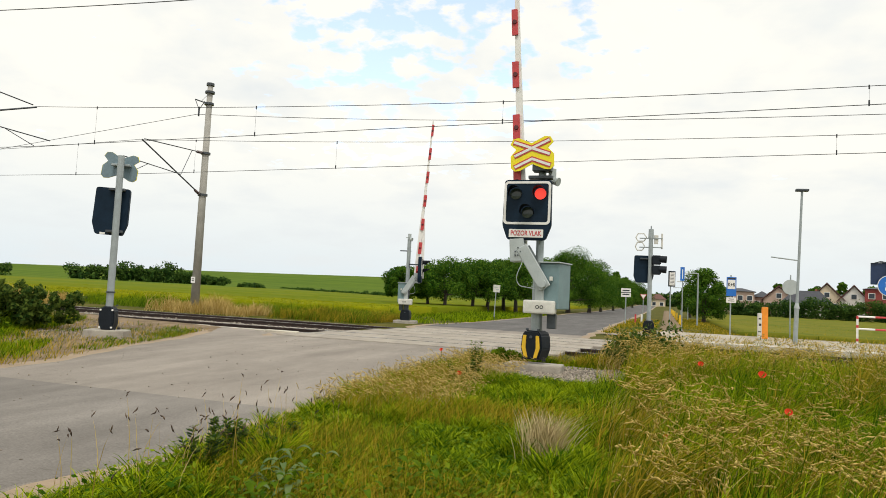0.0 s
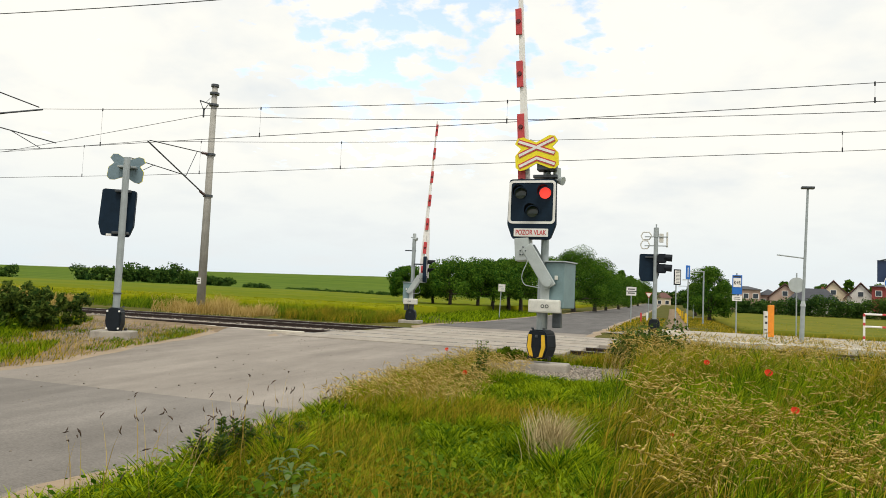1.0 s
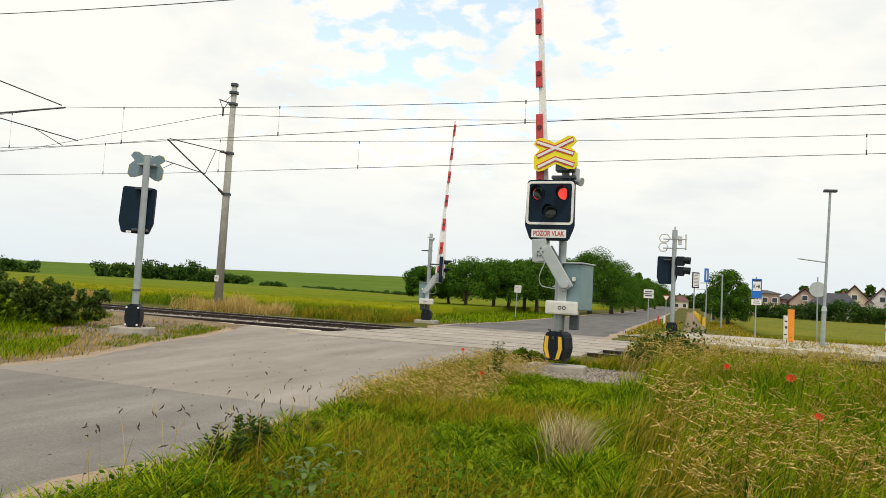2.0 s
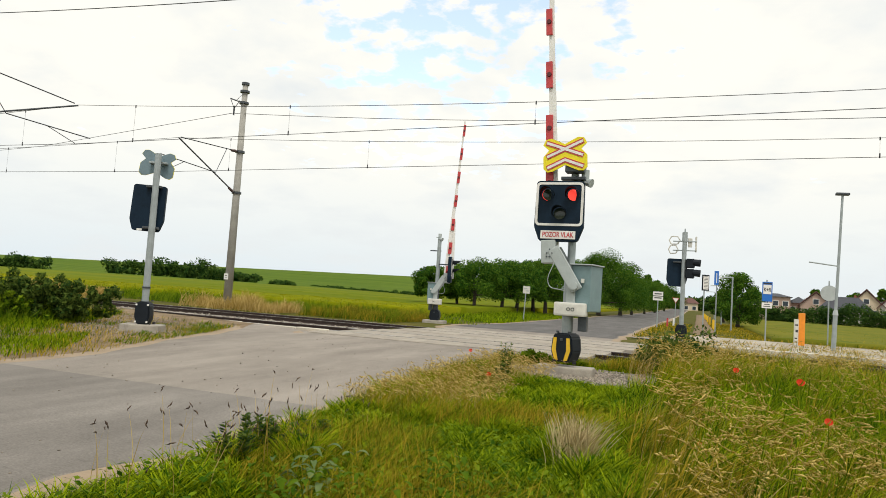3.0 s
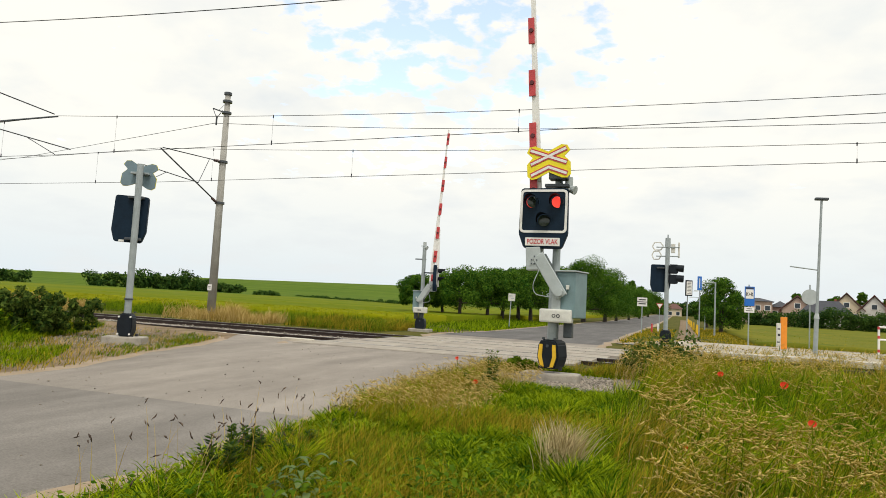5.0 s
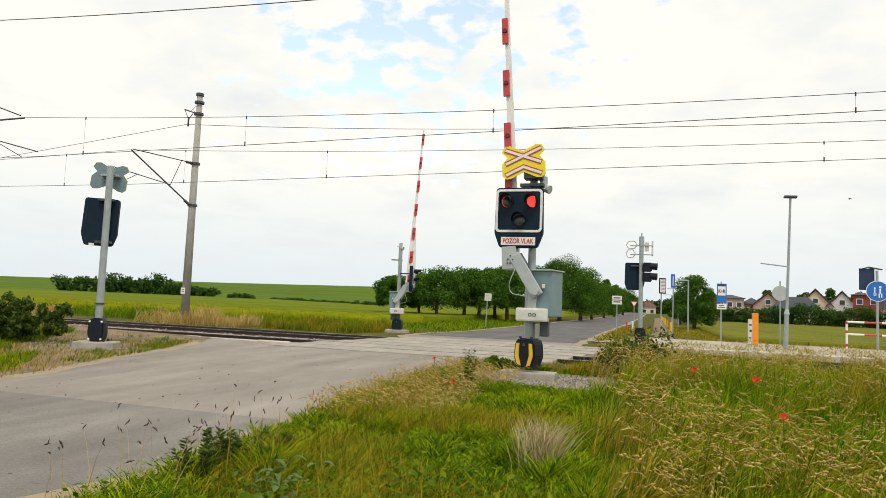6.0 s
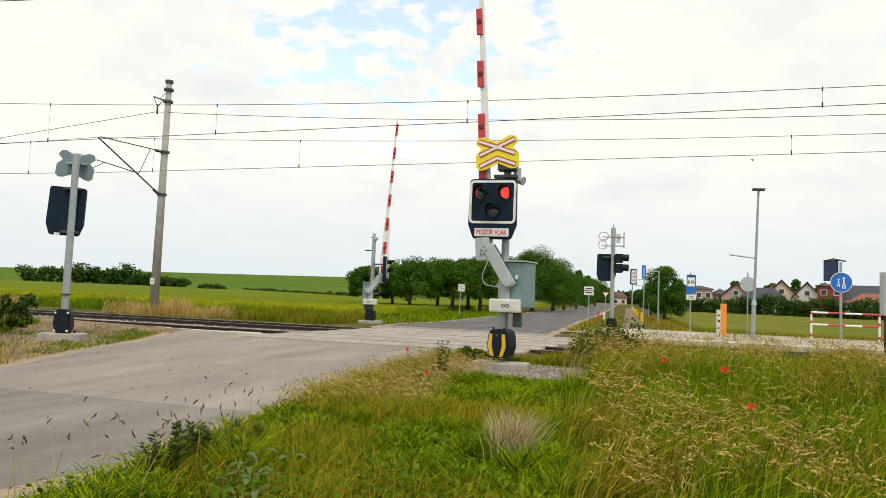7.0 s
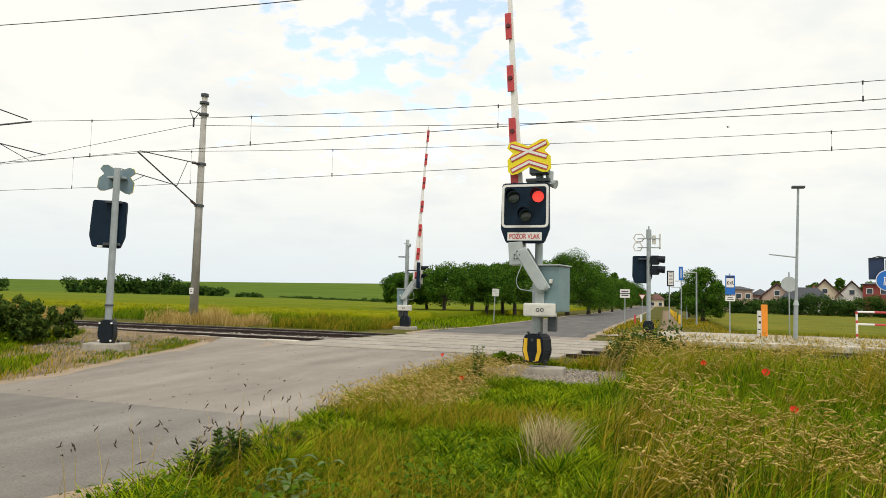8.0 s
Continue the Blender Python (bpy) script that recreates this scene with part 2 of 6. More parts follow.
M_SEEDDARK = leafy("brown_seed_head", (0.07, 0.05, 0.04), (0.17, 0.12, 0.085), scale=2.0, trans=0.1)
M_WEED = leafy("weed_leaf", (0.035, 0.095, 0.003), (0.20, 0.28, 0.012), scale=1.5)
M_PALEWEED = leafy("pale_dock_leaf", (0.09, 0.15, 0.045), (0.25, 0.32, 0.13), scale=2.0)
M_LEAF = leafy("tree_leaf", (0.020, 0.075, 0.008), (0.105, 0.20, 0.018), scale=0.5, trans=0.3)
M_BUSH = leafy("dusty_bush_leaf", (0.022, 0.055, 0.010), (0.12, 0.17, 0.030), scale=1.5)
M_HEDGE = leafy("hedge_leaf", (0.018, 0.055, 0.012), (0.075, 0.135, 0.024), scale=0.2, trans=0.25)
M_POPPY = leafy("poppy_petal", (0.80, 0.06, 0.025), (0.90, 0.13, 0.06), scale=5.0, trans=0.35)


# ---- mesh helpers ----
def part(name, bm, material, parent=None, label="", smooth=False):
    me = bpy.data.meshes.new(name)
    bm.to_mesh(me)
    bm.free()
    me.materials.append(material)
    if smooth:
        for p in me.polygons:
            p.use_smooth = True
    ob = new(name, me)
    if parent:
        ob.parent = parent
    if label:
        tagged(ob, label)
    return ob


def thing(name, label, category, m=None, group="", kind=""):
    ob = new(name)
    ob.empty_display_size = 0.2
    if m:
        ob.matrix_world = m
    return tagged(ob, label, category, group, kind)


def box(bm, x, y, z, sx, sy, sz, m=None):
    """A box by its centre and full sizes."""
    q = Matrix.Translation((x, y, z)) @ Matrix.Diagonal((sx, sy, sz, 1))
    return bmesh.ops.create_cube(bm, size=1, matrix=(m @ q) if m else q)["verts"]


def bbox(x, y, z, sx, sy, sz, bevel=0.01, m=None, seg=2):
    bm = bmesh.new()
    box(bm, x, y, z, sx, sy, sz, m)
    if bevel:
        bmesh.ops.bevel(bm, geom=bm.edges[:], offset=bevel, segments=seg, affect="EDGES", profile=0.6)
    return bm


def cyl(bm, p0, p1, r0, r1=None, seg=12, caps=True):
    p0, p1 = Vector(p0), Vector(p1)
    d = p1 - p0
    q = Matrix.Translation((p0 + p1) / 2) @ d.to_track_quat("Z", "Y").to_matrix().to_4x4()
    return bmesh.ops.create_cone(bm, cap_ends=caps, segments=seg, radius1=r0, radius2=r0 if r1 is None else r1, depth=d.length, matrix=q)["verts"]


def tube(p0, p1, r0, r1=None, seg=12):
    bm = bmesh.new()
    cyl(bm, p0, p1, r0, r1, seg)
    return bm


def prism(bm, pts, y0, y1):
    """A flat shape in x and z, from y0 to y1."""
    a = [bm.verts.new((x, y0, z)) for x, z in pts]
    b = [bm.verts.new((x, y1, z)) for x, z in pts]
    bm.faces.new(a)
    bm.faces.new(b[::-1])
    n = len(pts)
    for i in range(n):
        bm.faces.new((a[i], b[i], b[(i + 1) % n], a[(i + 1) % n]))
    bmesh.ops.recalc_face_normals(bm, faces=bm.faces[:])


def rounded(w, h, r, cx=0, cz=0, seg=5):
    pts = []
    for sx, sz, a0 in ((1, 1, 0), (-1, 1, 90), (-1, -1, 180), (1, -1, 270)):
        for i in range(seg + 1):
            a = radians(a0 + 90 * i / seg)
            pts.append((cx + sx * (w / 2 - r) + r * math.cos(a), cz + sz * (h / 2 - r) + r * math.sin(a)))
    return pts


def polyline(bm, pts, r, seg=6):
    for a, b in zip(pts, pts[1:]):
        cyl(bm, a, b, r, r, seg)


def raw_mesh(name, verts, faces, material, label="", category="", kind="", parent=None, smooth=False):
    """Many small faces at once; verts (n, 3), faces (m, 3 or 4)."""
    v, f = np.asarray(verts, dtype=np.float32), np.asarray(faces, dtype=np.int32)
    k = f.shape[1]
    me = bpy.data.meshes.new(name)
    me.vertices.add(len(v)); me.vertices.foreach_set("co", v.ravel())
    me.loops.add(f.size); me.loops.foreach_set("vertex_index", f.ravel())
    me.polygons.add(len(f))
    me.polygons.foreach_set("loop_start", np.arange(0, f.size, k, dtype=np.int32))
    me.update(calc_edges=True)
    if smooth:
        me.polygons.foreach_set("use_smooth", np.ones(len(f), dtype=bool))
    me.materials.append(material)
    ob = new(name, me)
    if parent:
        ob.parent = parent
    return tagged(ob, label, category, "", kind)


# ---- ground ----
def step(a, b, v):
    t = np.clip((v - a) / (b - a), 0, 1)
    return t * t * (3 - 2 * t)


def gz(x, y):
    """Height of the ground: level round the crossing, rising slowly in the distance."""
    x, y = np.asarray(x, float), np.asarray(y, float)
    d = np.hypot(x, y)
    z = 0.14 * step(6, 15, y)
    az = np.degrees(np.arctan2(x, np.maximum(y, 1e-3)))
    left = np.interp(az, [-60, -51, -23, -16, -5, 4, 12, 30], [0.68, 0.74, 1.27, 1.2, 0.8, 1.0, 1.2, 1.4])
    z = z + 0.9 * step(90, 300, d) * step(-20, -5, az) + (d * np.tan(np.radians(left))) * step(350, 900, d) * np.minimum(1, 900 / np.maximum(d, 1))
    trackside = step(-10.5, -10.0, x) * (1 - step(-2.6, -1.6, x))
    trough = step(17.1, 17.4, y) * (1 - step(25.0, 25.8, y)) * (1 - trackside)
    z = z - 0.22 * trough
    # a low bank of trodden earth before the track
    z = z + np.interp(-x, [10.3, 11.6, 14, 15.5, 18.3, 30], [0, 0.08, 0.14, 0.16, 0.24, 0.28]) * step(14.0, 16.5, y) * (1 - step(17.05, 17.3, y))
    bank = 0.12 * np.sin(x * 0.9 + 0.4 * y) * step(-3.6, -1.5, x) * (1 - step(12, 14, y)) * (d < 30)
    return z + bank * 0.4


def axis(*spans):
    out = []
    for a, b, n in spans:
        out += list(np.linspace(a, b, n, endpoint=False))
    return np.array(out + [spans[-1][1]])


def sheet(name, xs, ys, zf, material, label, category="ground", kind="structure"):
    X, Y = np.meshgrid(xs, ys, indexing="ij")
    V = np.stack([X, Y, zf(X, Y)], -1).reshape(-1, 3)
    n, m = len(xs), len(ys)
    i = np.arange(n * m).reshape(n, m)
    F = np.stack([i[:-1, :-1], i[1:, :-1], i[1:, 1:], i[:-1, 1:]], -1).reshape(-1, 4)
    return raw_mesh(name, V, F, material, label, category, kind, smooth=True)


GX = axis((-2500, -400, 24), (-400, -60, 40), (-60, -16, 44), (-16, 12, 112), (12, 60, 48), (60, 400, 40), (400, 2500, 24))
GY = axis((-300, -20, 14), (-20, 0, 20), (0, 34, 136), (34, 80, 46), (80, 400, 60), (400, 2500, 30))
sheet("ground", GX, GY, gz, M_SOIL, "grassy level ground reaching the far hills")


def road_left(y):
    return np.interp(y, [-40, 6, 9, 11, 13, 15.8, 17.2, 17.5, 24, 26, 29, 34, 300], [-9.7, -9.7, -9.7, -10.3, -10.75, -11.6, -12.3, -9.9, -8.9, -9.5, -9.6, -9.0, -9.0])


def road_right(y):
    return np.interp(y, [-40, 12, 16, 25, 29, 300], [-4.2, -4.2, -3.6, -2.9, -3.0, -3.0])


def strip(name, ys, left, right, lift, material, label, cols=14, wob=0.0, category="road"):
    V, F = [], []
    for j, y in enumerate(ys):
        a, b = float(left(y)), float(right(y))
        if wob:
            a += wob * noise.noise((y * 0.9, 3.1, 0)) + wob * 0.5 * noise.noise((y * 4, 1.1, 0))
            b += wob * noise.noise((y * 0.9, 7.7, 0)) + wob * 0.5 * noise.noise((y * 4, 5.1, 0))
        for i in range(cols):
            # the outermost column dips into the ground, so that the edge closes
            f = 0.0 if i == 0 else 1.0 if i == cols - 1 else (i - 1) / (cols - 3)
            x = a + (b - a) * f + (-0.03 if i == 0 else 0.03 if i == cols - 1 else 0)
            V.append((x, y, float(gz(min(max(x, -11.9), -3), y)) + lift - (0.03 if i in (0, cols - 1) else 0)))
    for j in range(len(ys) - 1):
        for i in range(cols - 1):
            k = j * cols + i
            F.append((k, k + 1, k + cols + 1, k + cols))
    return raw_mesh(name, V, F, material, label, category, "structure", smooth=True)


RY = axis((-40, 0, 20), (0, 34, 136), (34, 300, 80))
strip("road_margin", RY, lambda y: road_left(y) - (0.4 if y < 17.3 or y > 24.5 else 0.0), lambda y: road_right(y) + 0.30, 0.014, M_DIRT, "sandy dirt margin of the road", wob=0.3, category="road edge")
strip("road", RY, road_left, road_right, 0.020, M_ASPH, "worn grey asphalt road over the railway crossing", wob=0.22)
strip("asphalt_patch", axis((-20.0, 7.35, 60)), lambda y: road_left(y) + 0.02, lambda y: road_right(y) - 0.02, 0.025, M_ASPHDARK, "slightly darker length of worn asphalt road", wob=0.22, category="road")
strip("far_road", axis((27.0, 34, 30), (34, 300, 80)), lambda y: road_left(y) + 0.05, lambda y: road_right(y) - 0.05, 0.025, tweak_asphalt("newer_asphalt", (0.13, 0.125, 0.122)), "darker asphalt road beyond the crossing", wob=0.15)


# ---- railway ----
RAIL_Z, TRACKS = 0.19, (18.6, 22.8)


def rail_profile():
    h = 0.16
    return [(-0.07, 0), (0.07, 0), (0.07, 0.015), (0.012, 0.04), (0.012, h - 0.045), (0.036, h - 0.035), (0.036, h - 0.004), (0.03, h), (-0.03, h), (-0.036, h - 0.004), (-0.036, h - 0.035), (-0.012, h - 0.045), (-0.012, 0.04), (-0.07, 0.015)]


def build_rail(y):
    t = thing("rail", "rusty steel running rail with a polished head", "rail", pose(0, y, RAIL_Z - 0.16), "rails of the double track", "structure")
    bm = bmesh.new()
    prism(bm, rail_profile(), -150, 150)
    bmesh.ops.rotate(bm, verts=bm.verts[:], matrix=Matrix.Rotation(radians(90), 3, "Z"))
    part("rail_body", bm, M_RUST, t)
    bm = bmesh.new()
    box(bm, 0, 0, 0.1615, 300, 0.068, 0.003)
    part("rail_head", bm, M_RAILHEAD, t, "polished rail head")


for ty in TRACKS:
    for s in (-0.7525, 0.7525):
        build_rail(ty + s)


def ballast(name, x0, x1, y0, y1, n, seed, zf, size=(0.025, 0.06)):
    """Loose crushed stones strewn over a strip."""
    rng = np.random.default_rng(seed)
    base = np.array([(1, 0, 0), (-1, 0, 0), (0, 1, 0), (0, -1, 0), (0, 0, 1), (0, 0, -1)], float)
    tri = np.array([(0, 2, 4), (2, 1, 4), (1, 3, 4), (3, 0, 4), (2, 0, 5), (1, 2, 5), (3, 1, 5), (0, 3, 5)])
    x, y = rng.uniform(x0, x1, n), rng.uniform(y0, y1, n)
    s = rng.uniform(size[0], size[1], n)
    v = base[None] * (s[:, None, None] * rng.uniform(0.6, 1.3, (n, 6, 1)))
    v[:, :, 2] *= 0.7
    a = rng.uniform(0, 6.3, n)
    c, sn = np.cos(a)[:, None], np.sin(a)[:, None]
    vx, vy = v[:, :, 0] * c - v[:, :, 1] * sn, v[:, :, 0] * sn + v[:, :, 1] * c
    V = np.stack([vx + x[:, None], vy + y[:, None], v[:, :, 2] + (zf(x, y) + s * 0.3)[:, None]], -1).reshape(-1, 3)
    F = (tri[None] + 6 * np.arange(n)[:, None, None]).reshape(-1, 3)
    return raw_mesh(name, V, F, M_STONE, "loose grey-brown crushed stones", "gravel", "stuff")


def bed_z(x, y):
    return np.full_like(np.asarray(x, float), 0.045)


for nm, a, b in (("ballast_bed", -150, -10.0), ("ballast_bed", -2.4, 150)):
    bm = bmesh.new()
    prism(bm, [(17.15, -0.12), (17.3, 0.045), (24.4, 0.045), (25.15, -0.12)], -b, -a)
    bmesh.ops.rotate(bm, verts=bm.verts[:], matrix=Matrix.Rotation(radians(90), 3, "Z"))
    tagged(part(nm, bm, M_GRAVEL), "brown-grey stone ballast bed of the railway", "ballast", "", "structure")


def sleepers():
    me = None
    for ty in TRACKS:
        for k in list(range(-60, -17)) + list(range(-3, 26)):
            if me is None:
                ob = part("sleeper", bbox(0, 0, 0, 0.26, 2.5, 0.16, 0.02, seg=1), M_CONC)
                me = ob.data
            else:
                ob = new("sleeper", me)
            ob.location = (k * 0.6, ty, -0.025)
            tagged(ob, "weathered concrete railway sleeper in the ballast", "sleeper", "sleepers of the track", "structure")


sleepers()
ballast("ballast_stones", -40, -10.3, 17.3, 24.8, 5600, 3, bed_z)
ballast("ballast_stones", -2.2, 16, 17.2, 24.8, 4000, 4, bed_z)


def crossing_deck():
    deck = thing("crossing_deck", "pale concrete slabs between and beside the rails of the level crossing", "crossing deck", pose(0, 0, 0), "", "structure")
    meshes = {}
    for ty in TRACKS:
        for off, w in ((-1.40, 1.20), (0, 1.40), (1.40, 1.20)):
            for k in range(7):
                x0 = -10.05 + 0.16 * (ty + off - 18.0) + k * 1.11
                if w not in meshes:
                    o = part("slab", bbox(0, 0, 0, 1.098, w - 0.015, 0.12, 0.012, seg=1), M_SLAB, deck)
                    meshes[w] = o.data
                else:
                    o = new("slab", meshes[w])
                    o.parent = deck
                o.location = (x0 + 0.555, ty + off, RAIL_Z - 0.062 + random.uniform(-0.004, 0.004))


crossing_deck()


def track_kerbs():
    """Pale concrete edging on both sides of the double track, up to the crossing."""
    t = thing("track_edging", "pale dusty concrete edging along the tracks", "kerb", pose(0, 0, 0), "", "structure")
    me = None
    for y, x0, n in ((17.28, -13.9, 4), (24.75, -16.0, 6)):
        for k in range(n):
            if me is None:
                o = part("kerb_stone", bbox(0, 0, 0, 0.985, 0.22, 0.30, 0.015, seg=1), M_CONCPALE, t)
                me = o.data
            else:
                o = new("kerb_stone", me)
                o.parent = t
            o.location = (x0 + k + 0.5, y, 0.085 - 0.12 * (y > 20) + random.uniform(-0.012, 0.012))


track_kerbs()


# ---- platform ----
def platform():
    p = thing("platform", "low concrete railway platform with a pale kerb edge", "platform", pose(0, 0, 0), "", "structure")
    part("paving", bbox(22.3, 29.7, 0.02, 45.4, 8.6, 0.52, 0.0), M_PALEGRAVEL, p, "weedy pale gravel paving")
    me = None
    for k in range(38):
        if me is None:
            o = part("kerb_stone", bbox(0, 0, 0, 0.985, 0.42, 0.46, 0.02, seg=1), M_CONCPALE, p)
            me = o.data
        else:
            o = new("kerb_stone", me)
            o.parent = p
        o.location = (0.2 + k, 25.3, 0.075 + random.uniform(-0.008, 0.008))


platform()


# ---- masts, signals, barriers ----
def shift_parts(obs, dx, dz, mirror=False):
    """Move finished parts on their mast; mirror swaps the road's side."""
    for o in obs:
        for v in o.data.vertices:
            v.co.x += dx
            v.co.z += dz
            if mirror:
                v.co.x = -v.co.x
        if mirror:
            o.data.flip_normals()


def boom_parts(t, piv, lean, length=7.0):
    """Raised boom: tapered white beam, red sheets with dark red lamps on the front."""
    m = Matrix.Translation(piv) @ Matrix.Rotation(radians(lean), 4, "Y")
    bm = bmesh.new()
    prism(bm, [(-0.06, 0), (0.125, 0), (0.11, 2.0), (0.075, 4.2), (0.06, length), (0.015, length), (-0.02, 4.2)], -0.025, 0.06)
    bmesh.ops.transform(bm, matrix=m, verts=bm.verts[:])
    part("boom_beam", bm, M_WHITE, t, "white tapered aluminium boom")
    for i in range(7):
        z = 0.20 + i * 1.06
        bm = bmesh.new()
        w = 0.15 - 0.008 * i
        box(bm, -0.035 + 0.006 * i, -0.045, z, w, 0.05, 0.52, m)
        s = part("red_sheet", bm, M_RED, t, "red reflective sheet on the boom")
        bm = bmesh.new()
        cyl(bm, m @ Vector((-0.035 + 0.006 * i, -0.095, z)), m @ Vector((-0.035 + 0.006 * i, -0.06, z)), 0.042, 0.05, 14)
        part("boom_lamp", bm, M_DARKRED, s, "dark red boom lamp")


def barrier_parts(t, boom_x=-0.30, cab_x=0.0):
    """Drive, crank, counterweight and boom on a mast; the crossing road lies at -x."""
    part("drive_box", bbox(0.13, -0.17, 1.06, 0.60, 0.30, 0.25, 0.035), M_DIRTYWHITE, t, "white barrier drive box")
    for dx in (-0.035, 0.045):
        bm = bmesh.new()
        bmesh.ops.create_circle(bm, cap_ends=False, segments=16, radius=0.035, matrix=Matrix.Translation((0.14 + dx, -0.325, 1.06)) @ Matrix.Rotation(radians(90), 4, "X"))
        ring = bm.edges[:]
        r = bmesh.ops.extrude_edge_only(bm, edges=ring)
        for v in [e for e in r["geom"] if isinstance(e, bmesh.types.BMVert)]:
            v.co.x, v.co.z = 0.14 + dx + (v.co.x - 0.14 - dx) * 0.6, 1.06 + (v.co.z - 1.06) * 0.6
        part("badge", bm, M_DKTEXT, t)
    a, b = Vector((0.18, -0.26, 1.50)), Vector((-0.20, -0.26, 2.10))
    for dy in (0.0, 0.30):
        bm = bmesh.new()
        d = b - a
        mm = Matrix.Translation((a + b) / 2 + Vector((0, dy, 0))) @ Matrix.Rotation(math.atan2(d.x, d.z), 4, "Y")
        box(bm, 0, 0, 0, 0.23, 0.05, d.length + 0.2, mm)
        bmesh.ops.bevel(bm, geom=bm.edges[:], offset=0.012, segments=1, affect="EDGES")
        part("crank_arm", bm, M_GREYPAINT, t, "grey steel crank arm")
    part("boom_clamp", bbox(boom_x + 0.11, -0.12, 2.14, 0.28, 0.30, 0.44, 0.02, Matrix.Rotation(radians(-4), 4, "Y")), M_GREYPAINT, t, "grey boom clamp with bolts")
    for i in range(5):
        bm = tube((-0.36 + 0.05 * (i % 3), -0.30, 2.02 + 0.07 * (i // 2)), (-0.36 + 0.05 * (i % 3), -0.265, 2.02 + 0.07 * (i // 2)), 0.014, seg=6)
        part("bolt", bm, M_STEELDARK, t)
    part("upright_bracket", bbox(0.12, -0.12, 1.36, 0.16, 0.22, 0.52, 0.012), M_GREYPAINT, t)
    part("hub", tube((0.18, -0.36, 1.50), (0.18, 0.2, 1.50), 0.075, seg=16), M_GREYPAINT, t)
    cab = part("control_cabinet", bbox(0.42, 0.10, 1.46, 0.38, 0.58, 0.86, 0.02, Matrix.Translation((0.36, 0.1, 0)) @ Matrix.Rotation(radians(-14), 4, "Z") @ Matrix.Translation((-0.42, -0.1, 0))), M_CAB, t, "grey-green steel control cabinet")
    part("cabinet_roof", bbox(0.42, 0.08, 1.905, 0.44, 0.64, 0.025, 0.008, Matrix.Translation((0.36, 0.1, 0)) @ Matrix.Rotation(radians(-14), 4, "Z") @ Matrix.Translation((-0.42, -0.1, 0))), M_GREYPAINT, cab)
    part("cabinet_lock", bbox(0.33, -0.225, 1.60, 0.06, 0.03, 0.08, 0.008), M_DIRTYWHITE, cab)
    part("lower_box", bbox(0.34, -0.02, 0.80, 0.16, 0.2, 0.28, 0.015), M_STEELDARK, t, "small dark grey junction box")
    bm = bmesh.new()
    pts = [Vector((-0.2 - 0.11 * math.sin(math.pi * k / 14), -0.30 - 0.03 * math.sin(math.pi * k / 7), 1.95 - 0.62 * (k / 14) ** 0.7 + 0.10 * (k / 14) ** 4)) for k in range(15)]
    pts[-1] = Vector((0.02, -0.2, 1.40))
    polyline(bm, pts, 0.008, 6)
    part("cable", bm, M_GREYPAINT, t, "thin hanging grey cable")
    boom_parts(t, (boom_x, -0.10, 2.2), -3.6)


def foot_parts(t, striped=True, base=(1.3, 0.75), block=0.04, k=1.0):
    part("base_block", bbox(0, 0, block, base[0], base[1], 0.28, 0.03), M_CONC, t, "cast concrete mast base")
    hood = bmesh.new()
    prism(hood, [(-0.15, 0.20), (0.15, 0.20), (0.225, 0.40), (0.20, 0.66), (0.13, 0.74), (-0.13, 0.74), (-0.20, 0.66), (-0.225, 0.40)], -0.20, 0.20)
    for v in hood.verts:
        v.co.x, v.co.y = v.co.x * k, v.co.y * k
    bmesh.ops.bevel(hood, geom=hood.edges[:], offset=0.025, segments=2, affect="EDGES")
    h = part("foot_cover", hood, M_BLACK, t, "black plastic mast foot cover")
    if striped:
        for s in (-1, 1):
            bm = bmesh.new()
            prism(bm, [(s * 0.06, 0.235), (s * 0.13, 0.235), (s * 0.19, 0.42), (s * 0.165, 0.65), (s * 0.10, 0.65), (s * 0.11, 0.42)], -0.212, -0.19)
            part("yellow_stripe", bm, M_STRIPE, h, "yellow warning stripe")
    for s in (-1, 1):
        part("foot_bolt", tube((s * 0.19, -0.17, 0.18), (s * 0.19, -0.17, 0.25), 0.035, seg=8), M_RUBBER, t)
        part("top_bolt", tube((s * 0.12, -0.14, 0.74), (s * 0.12, -0.14, 0.775), 0.03, seg=8), M_STEELDARK, h)
    part("cover_lock", bbox(0, -0.212, 0.62, 0.05, 0.02, 0.05, 0.005, seg=1), M_STEELDARK, h)
    return h


LAMPS = {}


